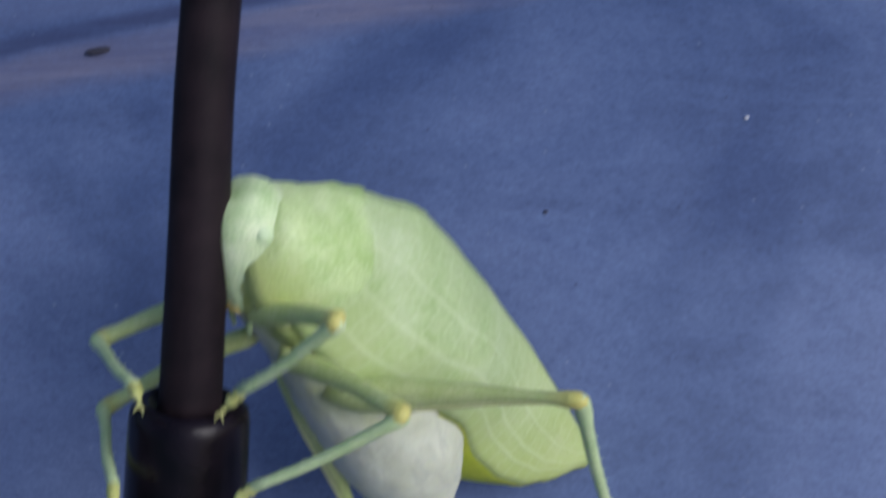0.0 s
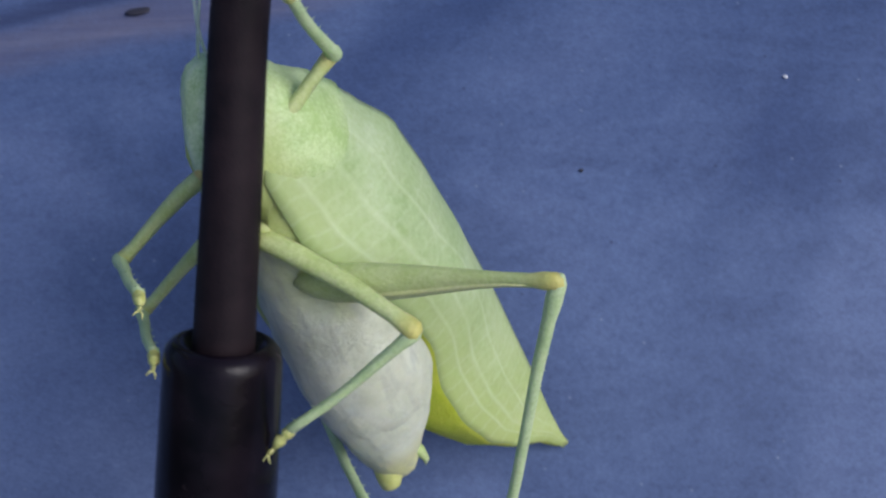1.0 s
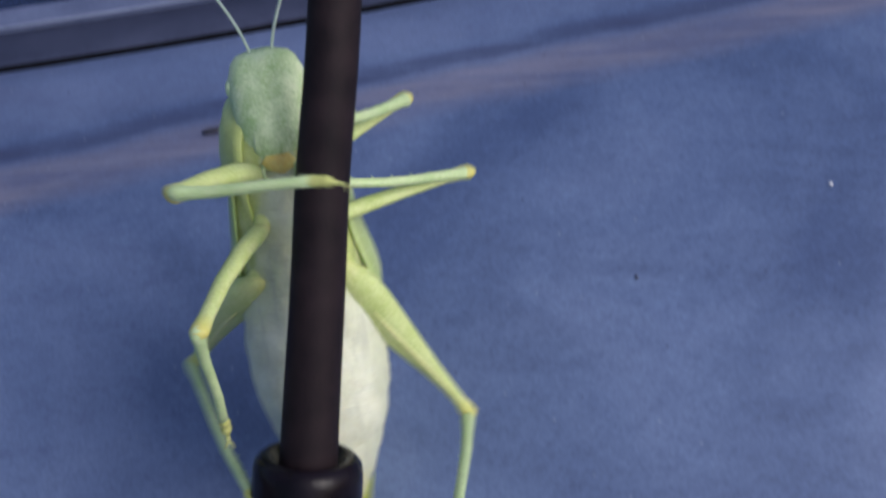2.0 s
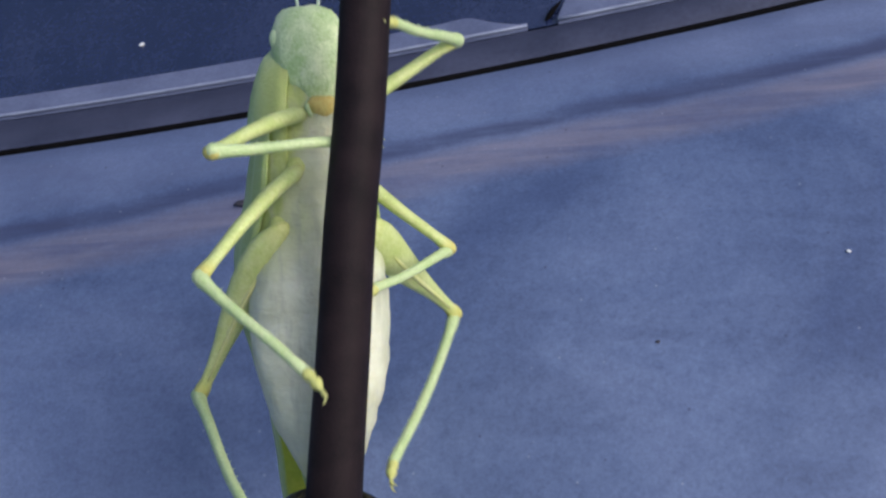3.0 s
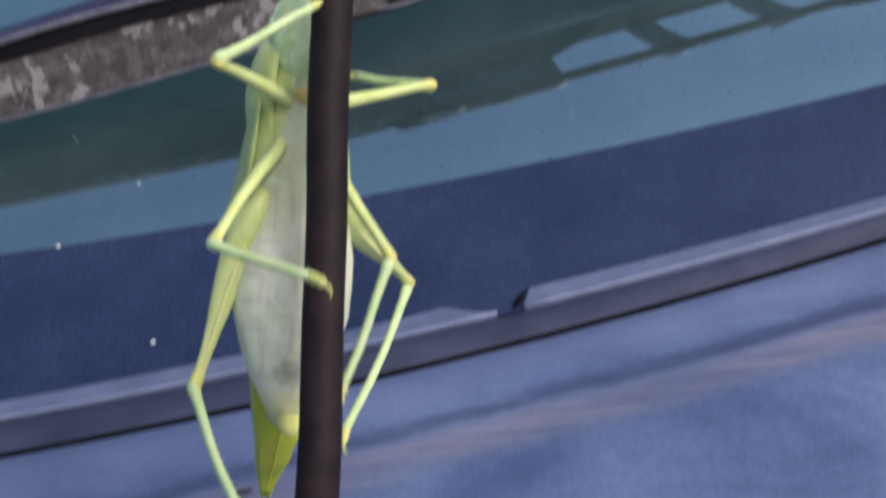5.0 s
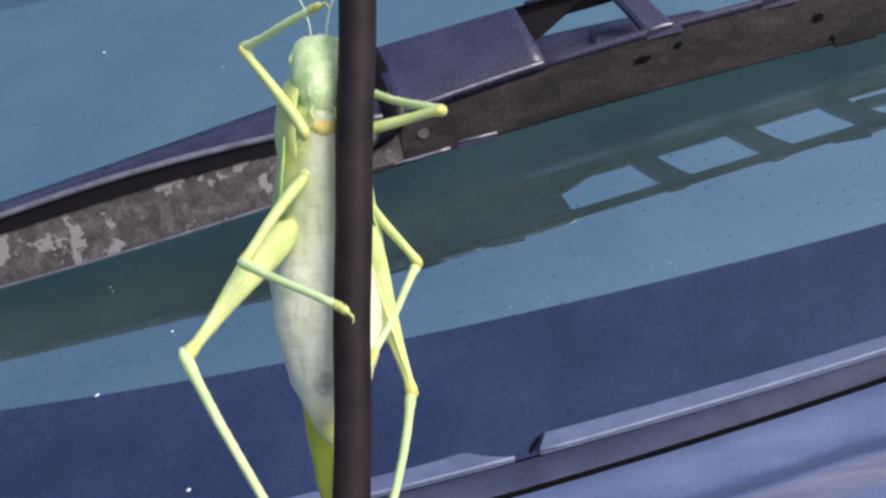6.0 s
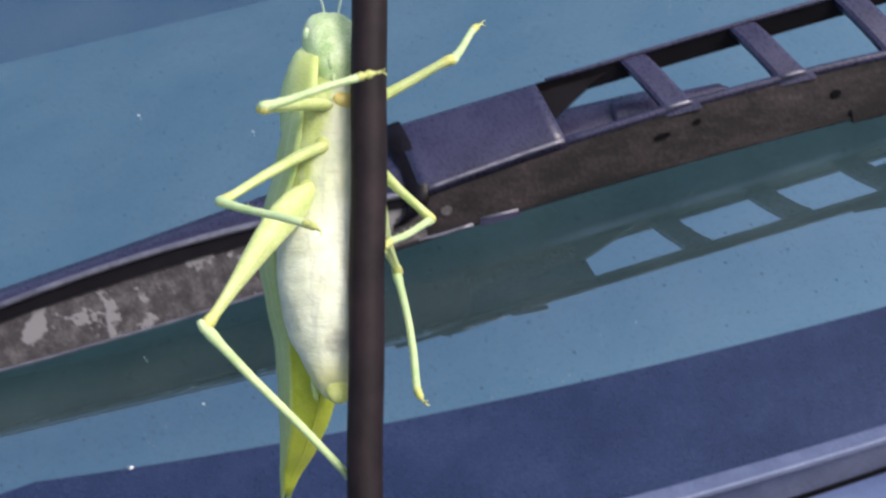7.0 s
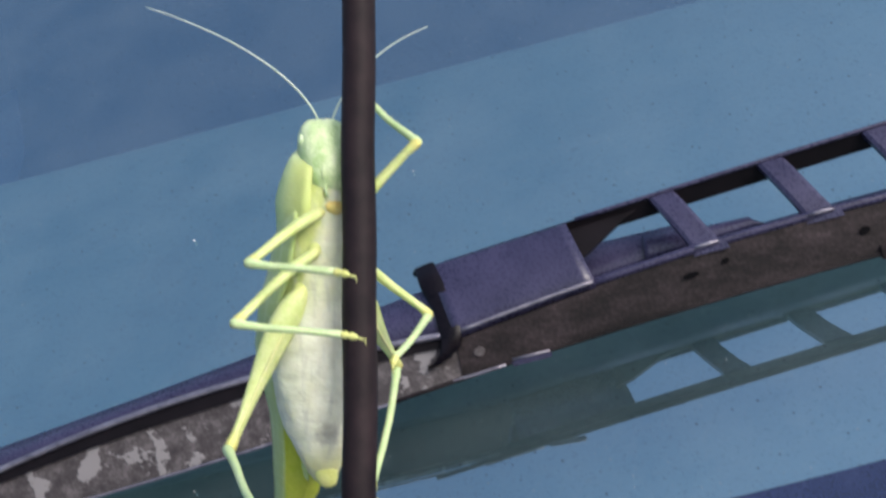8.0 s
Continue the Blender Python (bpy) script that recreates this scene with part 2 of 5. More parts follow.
def belly_material():
    """Creamy white belly with faint segment creases and a greenish tint at the sides."""
    a = Mat("belly_skin")
    x, y, z = a.axes()
    f = a.noise(260, 4, 0.6)
    base = a.ramp(f, [(0.3, (0.55, 0.57, 0.44)), (0.7, (0.76, 0.78, 0.65))])
    side = a.ramp(a.math("MULTIPLY", a.math("ADD", y, a.math("ADD", 0.0058, a.math("MULTIPLY", a.noise(420, 3), 0.003))), 260), [(0.0, (0, 0, 0)), (1.0, (0.85, 0.85, 0.85))])
    fore = a.ramp(a.math("MULTIPLY", a.math("ADD", z, a.math("ADD", 0.0055, a.math("MULTIPLY", a.noise(350, 2), 0.004))), 190), [(0.0, (0.16, 0.16, 0.16)), (1.0, (1, 1, 1))])
    flank = a.ramp(a.math("MULTIPLY", a.math("SUBTRACT", a.math("ABSOLUTE", x), a.math("ADD", a.math("MULTIPLY", z, -0.25), a.math("ADD", 0.0022, a.math("MULTIPLY", a.noise(380, 3), 0.0016)))), 620), [(0.0, (0, 0, 0)), (1.0, (0.95, 0.95, 0.95))])
    tint = a.ramp(a.noise(700, 4, 0.65), [(0.35, (0.36, 0.43, 0.11)), (0.65, (0.51, 0.57, 0.20))])
    c = a.mix(a.math("MULTIPLY", a.math("MAXIMUM", side, flank), fore), base, tint)
    down = a.ramp(a.math("MULTIPLY", a.math("SUBTRACT", -0.0245, z), 300), [(0.0, (0, 0, 0)), (1.0, (0.8, 0.8, 0.8))])
    c = a.mix(down, c, (0.62, 0.62, 0.26))
    # smoky blotch near the hind end
    vd = a.t.nodes.new("ShaderNodeVectorMath")
    vd.operation = "DISTANCE"
    a.link(a.co, vd.inputs[0])
    vd.inputs[1].default_value = (-0.0010, -0.0066, -0.0228)
    sp = a.math("ADD", vd.outputs["Value"], a.math("MULTIPLY", a.math("SUBTRACT", a.noise(900, 3), 0.5), 0.0022))
    c = a.mix(a.ramp(a.math("MULTIPLY", sp, 330), [(0.18, (0.75, 0.75, 0.75)), (0.42, (0.45, 0.45, 0.45)), (0.75, (0, 0, 0))]), c, (0.20, 0.19, 0.17))
    # shade of the belly's wrinkles put into the colour as thin lines
    wrinkle_shade = a.noise(420, 3, 0.6, a.stretch(2.2, 1, 0.35))
    c = a.mix(a.ramp(wrinkle_shade, [(0.53, (0, 0, 0)), (0.70, (0.5, 0.5, 0.5))]), c, (0.40, 0.42, 0.35))
    a.color(c)
    wr = a.noise(330, 4, 0.65, a.stretch(1.0, 1, 2.2), 0.6)
    a.bump(a.math("ADD", wr, a.math("MULTIPLY", a.noise(1400, 3), 0.35)), 0.45, 0.0005)
    a.set(Roughness=0.5, Subsurface_Weight=0.35, Subsurface_Radius=(0.0025, 0.002, 0.001), Subsurface_Scale=1.0)
    return a.m


def frit_material():
    """Glossy printed glass border with fine dusty grain, pale specks and dark pits."""
    a = Mat("ceramic_border")
    f = a.math("ADD", a.math("MULTIPLY", a.noise(45, 4, 0.6), 0.45), a.math("MULTIPLY", a.noise(1300, 3, 0.75), 0.55))
    c = a.ramp(f, [(0.34, (0.007, 0.0122, 0.042)), (0.52, (0.015, 0.0225, 0.068)), (0.68, (0.032, 0.042, 0.100))])
    d1, r1 = a.voronoi(420)
    c = a.mix(a.ramp(d1, [(0.0, (0.6, 0.6, 0.6)), (0.08, (0, 0, 0))]), c, (0.16, 0.15, 0.20))
    d2, r2 = a.voronoi(310)
    c = a.mix(a.ramp(d2, [(0.0, (0.8, 0.8, 0.8)), (0.07, (0, 0, 0))]), c, (0.003, 0.003, 0.008))
    a.color(c)
    a.set(Roughness=0.12, Coat_Weight=1.0, Coat_Roughness=0.03, Coat_IOR=1.5)
    return a.m


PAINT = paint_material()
GLASS = glass_material()
FRIT = frit_material()
RUBBER = simple("seal_rubber", (0.031, 0.037, 0.071), (0.058, 0.066, 0.117), 90, 0.55, 0.2, Specular_IOR_Level=0.1)
LIP = simple("moulding_plastic", (0.075, 0.092, 0.175), (0.135, 0.160, 0.275), 130, 0.45, 0.3, Specular_IOR_Level=0.3)
LIP_EDGE = simple("moulding_edge", (0.17, 0.20, 0.32), (0.28, 0.32, 0.46), 240, 0.4, 0.3, Specular_IOR_Level=0.4)
# near-black that carries the shade of gaps and holes
GAP = simple("gap_shade_black", (0.003, 0.003, 0.004), (0.006, 0.006, 0.007), 80, 0.95, Specular_IOR_Level=0.03)
DASH = simple("dash_vinyl", (0.16, 0.21, 0.225), (0.245, 0.295, 0.31), 30, 0.7, 0.2)
CABIN = simple("cabin_lining", (0.012, 0.013, 0.016), (0.025, 0.025, 0.03), 12, 0.9)
WIPER = simple("wiper_black", (0.018, 0.017, 0.044), (0.042, 0.039, 0.086), 110, 0.28, 0.12)
WIPER_SIDE = dirty_side_material()
WIPER_WORN = flaked_material()
# lighter metal that paints the highlights along the wiper's edges
EDGE_HIGHLIGHT = simple("metal_edge_highlight", (0.14, 0.13, 0.17), (0.36, 0.34, 0.40), 240, 0.35, 0.3, metal=0.7)
# darker wiper black with the shade of its recesses in the colour
RECESS_BLACK = simple("recess_shade", (0.003, 0.0025, 0.004), (0.009, 0.007, 0.010), 140, 0.6, 0.3, Specular_IOR_Level=0.12)
MAST = simple("mast_rubber", (0.006, 0.004, 0.006), (0.022, 0.014, 0.017), 260, 0.6, 0.18, Specular_IOR_Level=0.16)
def collar_material():
    """Glossy black plastic, scuffed brown in places."""
    a = Mat("ferrule_plastic")
    base = a.ramp(a.noise(180, 4), [(0.35, (0.002, 0.0015, 0.003)), (0.65, (0.009, 0.006, 0.010))])
    scuff = a.ramp(a.noise(170, 5, 0.65, a.stretch(1.6, 1.6, 0.5)), [(0.675, (0, 0, 0)), (0.70, (1, 1, 1))])
    a.color(a.mix(scuff, base, (0.05, 0.036, 0.034)))
    a.rough(a.ramp(scuff, [(0.0, (0.22, 0.22, 0.22)), (1.0, (0.7, 0.7, 0.7))]))
    a.bump(a.math("ADD", scuff, a.noise(900, 2)), 0.2, 0.0002)
    a.set(Specular_IOR_Level=0.17)
    return a.m


COLLAR = collar_material()
FERRULE = simple("ferrule_plastic", (0.002, 0.0015, 0.003), (0.008, 0.006, 0.009), 180, 0.22, 0.15, Specular_IOR_Level=0.16)
ASPHALT = simple("asphalt", (0.035, 0.035, 0.037), (0.07, 0.07, 0.072), 14, 0.9, 0.6, 6)
SKIN = soft_body("katydid_green", (0.41, 0.54, 0.19), (0.60, 0.70, 0.32), 380)
HEADSKIN = soft_body("katydid_head", (0.39, 0.55, 0.23), (0.72, 0.82, 0.52), 520)
LEG = soft_body("katydid_leg", (0.44, 0.53, 0.18), (0.60, 0.67, 0.31), 420, tip=(0.56, 0.50, 0.12))
SHIN = soft_body("katydid_shin", (0.40, 0.53, 0.25), (0.55, 0.66, 0.37), 420)
FOOT = soft_body("katydid_foot", (0.42, 0.44, 0.10), (0.60, 0.62, 0.24), 500)
HINDWING = soft_body("hind_wing_yellow", (0.50, 0.60, 0.03), (0.68, 0.74, 0.09), 200, 0.3, 0.5, 0.3)
FLANK = soft_body("katydid_flank", (0.41, 0.49, 0.14), (0.56, 0.62, 0.24), 420)
SADDLESKIN = soft_body("katydid_saddle", (0.39, 0.54, 0.19), (0.59, 0.73, 0.36), 460, under=(0.45, 0.52, 0.16))
KEEL = soft_body("katydid_keel", (0.54, 0.60, 0.21), (0.66, 0.69, 0.33), 420)
ORANGE = soft_body("collar_orange", (0.60, 0.45, 0.11), (0.66, 0.60, 0.22), 400)
TAIL = soft_body("tail_yellow", (0.50, 0.55, 0.10), (0.68, 0.70, 0.25), 500)
EYE = soft_body("eye_pale", (0.50, 0.67, 0.36), (0.66, 0.79, 0.50), 900, 0.2, 0.4)
THREAD = soft_body("feeler", (0.42, 0.55, 0.42), (0.55, 0.66, 0.55), 500)
WING = wing_material()
BELLY = belly_material()
GRIT = simple("grit_pale", (0.55, 0.58, 0.62), (0.8, 0.82, 0.85), 300, 0.8)
DEBRIS = simple("debris_dark", (0.02, 0.02, 0.035), (0.05, 0.05, 0.07), 300, 0.9)

# ---- geometry helpers ----


def part(name, bm, material, parent=None, label="", smooth=True, up=False):
    me = bpy.data.meshes.new(name)
    if not up:
        bmesh.ops.recalc_face_normals(bm, faces=bm.faces)
    bm.to_mesh(me)
    bm.free()
    for p in me.polygons:
        p.use_smooth = smooth
    me.materials.append(material)
    ob = new(name, me)
    if parent:
        ob.parent = parent
    if label:
        tagged(ob, label)
    return ob


def rings(bm, loops, close=True, caps=True):
    """Joins loops of points into a skin."""
    vs = [[bm.verts.new(p) for p in l] for l in loops]
    n = len(vs[0])
    for a, b in zip(vs, vs[1:]):
        for i in range(n if close else n - 1):
            j = (i + 1) % n
            bm.faces.new((a[i], a[j], b[j], b[i]))
    if caps and close:
        bm.faces.new(vs[0][::-1])
        bm.faces.new(vs[-1])
    return vs


def oval(z, cx, cy, rx, ry, n=24, square=2.0):
    out = []
    for i in range(n):
        a = 2 * math.pi * i / n
        c, s = math.cos(a), math.sin(a)
        k = (abs(c) ** square + abs(s) ** square) ** (-1 / square)
        out.append(Vector((cx + rx * c * k, cy + ry * s * k, z)))
    return out


def tube(bm, points, radii, n=10):
    """A tapered tube along points."""
    loops = []
    pts = [Vector(p) for p in points]
    ref = Vector((0.31, 0.92, 0.17))
    for i, p in enumerate(pts):
        d = (pts[min(i + 1, len(pts) - 1)] - pts[max(i - 1, 0)]).normalized()
        e1 = d.cross(ref).normalized()
        e2 = d.cross(e1)
        r = radii[i]
        loops.append([p + r * (math.cos(2 * math.pi * k / n) * e1 + math.sin(2 * math.pi * k / n) * e2) for k in range(n)])
    rings(bm, loops)


def slab(bm, pts, thick):
    """A plate with the outline pts (3D, planar), thick along thick (a vector)."""
    a = [bm.verts.new(p) for p in pts]
    b = [bm.verts.new(Vector(p) + Vector(thick)) for p in pts]
    n = len(pts)
    bm.faces.new(a)
    bm.faces.new(b[::-1])
    for i in range(n):
        j = (i + 1) % n
        bm.faces.new((a[j], a[i], b[i], b[j]))


def bevelled(bm, width, seg=2):
    bmesh.ops.bevel(bm, geom=bm.edges[:], offset=width, segments=seg, affect="EDGES", clamp_overlap=True)
    return bm

# ---- the car: bonnet, seal, moulding, windscreen, dashboard ----
def arc(x, a, b, c, lo=-0.1, hi=0.11, slope=0.18):
    """A shallow curve along the car's width, straight outside lo..hi."""
    k = min(hi, max(lo, x))
    return a + b * k + c * k * k + slope * (x - k)


def hood_z(x, y):
    return -0.02465 + 0.1826 * y + 0.0268 * x - crown(y)


def crown(y):
    # the bonnet falls away towards its front
    d = max(0.0, 0.076 - y)
    return 4.9 * d * d if d < 0.08 else 0.03136 + 0.784 * min(d - 0.08, 0.05) + 0.2 * max(0.0, d - 0.13)


def gap_y(x):
    return arc(x, 0.0959, 0.1616, 0.5227)


def hood_y(x):
    return gap_y(x) - 0.0008


def glass_z(x, y):
    return -0.05781 + 0.4612 * y + 0.0516 * x


def lip_y(x):
    return arc(x, 0.1086, 0.0869, 0.3348)


def frit_y(x):
    return arc(x, 0.1435, 0.028, 0.3475)


GN = Vector((-0.0468, -0.4184, 0.9071))
XS = [-0.75 + 1.5 * i / 60 for i in range(61)]


def sheet(bm, rows):
    """A skin of rows of points."""
    rings(bm, rows, close=False, caps=False)


def build_car():
    car = tagged(new("car"), "blue-grey car with dusty speckled bonnet and sky-reflecting windscreen", "car")
    bm = bmesh.new()
    rows = []
    # bonnet: long panel, its rear edge rolled down into the gap
    for v in [0, 0.2, 0.4, 0.6, 0.75] + [0.82 + 0.18 * k / 40 for k in range(41)]:
        rows.append([Vector((x, -0.9 + v * (hood_y(x) + 0.9), hood_z(x, -0.9 + v * (hood_y(x) + 0.9)) - 0.35 * max(0, abs(x) - 0.45) ** 2)) for x in XS])
    for dy, dz in ((0.0003, -0.0002), (0.0006, -0.0008), (0.0006, -0.012)):
        rows.append([Vector((x, hood_y(x) + dy, hood_z(x, hood_y(x)) + dz - 0.35 * max(0, abs(x) - 0.45) ** 2)) for x in XS])
    sheet(bm, rows)
    part("bonnet", bm, PAINT, car, "blue-grey painted bonnet with a reflection streak in its colour")
    # channel floor under the gap
    bm = bmesh.new()
    sheet(bm, [[Vector((x, gap_y(x) + dy, hood_z(x, gap_y(x)) + dz)) for x in [-0.5 + i / 80 for i in range(81)]] for dy, dz in ((-0.012, -0.016), (0.012, -0.014), (0.04, -0.02))])
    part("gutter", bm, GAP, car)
    # rubber seal: a rounded bead between bonnet and moulding
    bm = bmesh.new()
    loops = []
    for i in range(81):
        x = -0.45 + 0.9 * i / 80
        y0, y1 = gap_y(x) + 0.0009, lip_y(x) + 0.0003
        z0, z1 = hood_z(x, y0) + 0.0002, glass_z(x, y1) + 0.0008
        prof = [(0.16, -0.012), (0.0, -0.0006), (0.05, -0.0002), (0.16, 0.0002), (0.34, 0.0006), (0.52, 0.0007), (0.68, 0.0005), (0.80, 0.0), (0.88, -0.0007), (0.94, -0.0013), (1.0, -0.0016), (1.0, -0.012)]
        loops.append([Vector((x, y0 + (y1 - y0) * a, z0 + (z1 - z0) * a + h)) for a, h in prof])
    rings(bm, loops)
    part("seal", bm, RUBBER, car, "dark rounded rubber seal strip")
    # black strip added in the gap to stand for its shade
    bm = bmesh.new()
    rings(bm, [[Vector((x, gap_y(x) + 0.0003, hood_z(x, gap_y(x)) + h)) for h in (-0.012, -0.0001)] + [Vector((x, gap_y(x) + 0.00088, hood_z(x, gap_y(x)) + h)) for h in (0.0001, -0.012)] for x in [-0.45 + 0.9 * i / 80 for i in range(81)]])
    part("gap_shade_strip", bm, GAP, car, "black strip standing for the shade in the bonnet gap")
    # moulding lip lying on the glass, with a piece broken out of it
    for name, xa, xb, cut in (("moulding", -0.45, 0.0205, 1), ("moulding", 0.0258, 0.45, 2)):
        bm = bmesh.new()
        top, bot = [], []
        n = 300
        for i in range(n + 1):
            x = xa + (xb - xa) * i / n
            w = 0.0033 - 0.012 * min(0.09, max(0.0, x - 0.03))
            if cut == 1:
                w += 0.0003 * math.exp(-((x - 0.0100) / 0.004) ** 2)
                if x > 0.0105:
                    w *= max(0.02, (0.0205 - x) / 0.010) ** 1.25
            else:
                w *= min(1.0, max(0.05, (x - 0.0258) / 0.0013) ** 0.7 + 0.05)
            y0 = lip_y(x) + 0.0004
            bot.append(Vector((x, y0, glass_z(x, y0))) + GN * 0.0010)
            top.append(Vector((x, y0 + w, glass_z(x, y0 + w))) + GN * 0.0008)
        rings(bm, [[a + GN * 0.0003 - Vector((0, 0.0006, 0.0010)), a + GN * 0.0006, b + GN * 0.0004, b - GN * 0.0005] for a, b in zip(bot, top)])
        lip = part(name, bm, LIP, car, "grey plastic moulding with a broken edge", smooth=False)
        # highlight of the lower edge, painted as a pale rim
        bm = bmesh.new()
        tube(bm, [p + GN * 0.0004 - Vector((0, 0.0003, 0.0002)) for p in bot[::3]], [0.00032] * len(bot[::3]), 6)
        part("lower_rim", bm, LIP_EDGE, lip, "pale rim standing for the edge highlight")
    # black sliver added at the break, shaped as its shadow notch
    bm = bmesh.new()
    pts = []
    for k in range(7):
        u = k / 6
        x = 0.0236 + 0.0030 * u - 0.0005 * math.sin(math.pi * u)
        y = lip_y(x) + 0.0005 + 0.0031 * u ** 1.5
        pts.append(Vector((x, y, glass_z(x, y))) + GN * (0.0010 + 0.0005 * u))
    tube(bm, pts, [0.0001, 0.0003, 0.00045, 0.0005, 0.00045, 0.0003, 0.0001], 8)
    part("notch_shadow", bm, GAP, car, "black sliver standing for the shadow notch in the moulding")
    # windscreen: tinted glass and its dark printed border
    bm = bmesh.new()
    rows = []
    for k in range(30):
        rows.append([Vector((x, lip_y(x) + 0.0012 + 0.86 * k / 29, glass_z(x, lip_y(x) + 0.0012 + 0.86 * k / 29))) for x in XS])
    sheet(bm, rows)
    for f in bm.faces:
        if f.normal.z < 0:
            f.normal_flip()
    screen = part("windscreen", bm, GLASS, car, "green-tinted windscreen reflecting the blue sky", up=True)
    screen.visible_shadow = False
    bm = bmesh.new()
    rows = []
    for dy, h in ((-0.06, 0.0006), (-0.0003, 0.0006), (0.0, 0.0003), (0.0, -0.001), (-0.06, -0.001)):
        line = []
        for i in range(241):
            x = -0.75 + 1.5 * i / 240
            y = frit_y(x) + dy if dy > -0.01 else lip_y(x) - 0.0002
            line.append(Vector((x, y, glass_z(x, y))) + GN * h)
        rows.append(line)
    sheet(bm, rows)
    part("glass_border", bm, FRIT, car, "glossy black printed border of the windscreen", smooth=False)
    # dashboard under the glass, and the dark cabin behind it
    bm = bmesh.new()
    rows = []
    for y, z in ((0.12, -0.04), (0.14, -0.026), (0.20, -0.0105), (0.32, 0.019), (0.43, 0.0472), (0.470, 0.0572), (0.4785, 0.0575), (0.484, 0.050), (0.485, -0.35)):
        rows.append([Vector((x, y, z + 0.05 * x)) for x in XS])
    sheet(bm, rows)
    part("dashboard", bm, DASH, car, "grey vinyl dashboard behind the glass")
    bm = bmesh.new()
    rows = []
    for y, z in ((0.485, -0.35), (0.9, -0.35), (1.3, -0.1), (1.5, 0.35), (1.2, 0.50), (0.95, 0.42)):
        rows.append([Vector((x, y, z)) for x in XS])
    sheet(bm, rows)
    part("cabin", bm, CABIN, car, "dark cabin lining")
    for sx in (-0.748, 0.748):
        bm = bmesh.new()
        slab(bm, [Vector((sx, 0.12, -0.06)), Vector((sx, 0.485, -0.35)), Vector((sx, 1.4, -0.35)), Vector((sx, 1.5, 0.35)), Vector((sx, 1.2, 0.5)), Vector((sx, 0.95, 0.40))], (math.copysign(0.004, sx), 0, 0))
        part("cabin_side", bm, CABIN, car, smooth=False)
    # roof and side panels that close the body
    bm = bmesh.new()
    rows = []
    for y, z in ((0.91, 0.385), (0.95, 0.43), (1.2, 0.515), (1.7, 0.53), (2.4, 0.45), (2.6, 0.3), (2.62, -0.55)):
        rows.append([Vector((x, y, z - 0.25 * max(0, abs(x) - 0.4) ** 2)) for x in XS])
    sheet(bm, rows)
    part("roof", bm, PAINT, car)
    for sx in (-0.76, 0.76):
        bm = bmesh.new()
        slab(bm, [Vector((sx, -0.9, -0.65)), Vector((sx, 2.62, -0.65)), Vector((sx, 2.62, 0.0)), Vector((sx, 0.15, -0.05)), Vector((sx, -0.1, -0.2)), Vector((sx, -0.9, -0.40))], (0.02, 0, 0))
        part("side_panel", bm, PAINT, car, smooth=False)
    for sx in (-0.757, 0.757):
        bm = bmesh.new()
        slab(bm, [Vector((sx, y, z)) for y, z in ((0.14, -0.05), (2.62, 0.0), (2.6, 0.29), (2.4, 0.43), (1.7, 0.50), (1.2, 0.485), (0.95, 0.40))], (math.copysign(0.006, -sx), 0, 0))
        part("upper_side", bm, PAINT, car, smooth=False)
    bm = bmesh.new()
    slab(bm, [Vector((-0.76, -0.9, -0.65)), Vector((0.76, -0.9, -0.65)), Vector((0.76, -0.9, -0.40)), Vector((-0.76, -0.9, -0.40))], (0, -0.02, 0))
    part("nose_panel", bm, PAINT, car, smooth=False)
    for x, y in ((-0.7, -0.45), (0.7, -0.45), (-0.7, 1.95), (0.7, 1.95)):
        bm = bmesh.new()
        rings(bm, [[Vector((x + sx * 0.1, y + r * math.cos(a), -0.57 + r * math.sin(a))) for a in [2 * math.pi * i / 32 for i in range(32)]] for sx, r in ((-1, 0.22), (-0.9, 0.29), (0.9, 0.29), (1, 0.22))])
        part("tyre", bm, RUBBER, car)
    return car


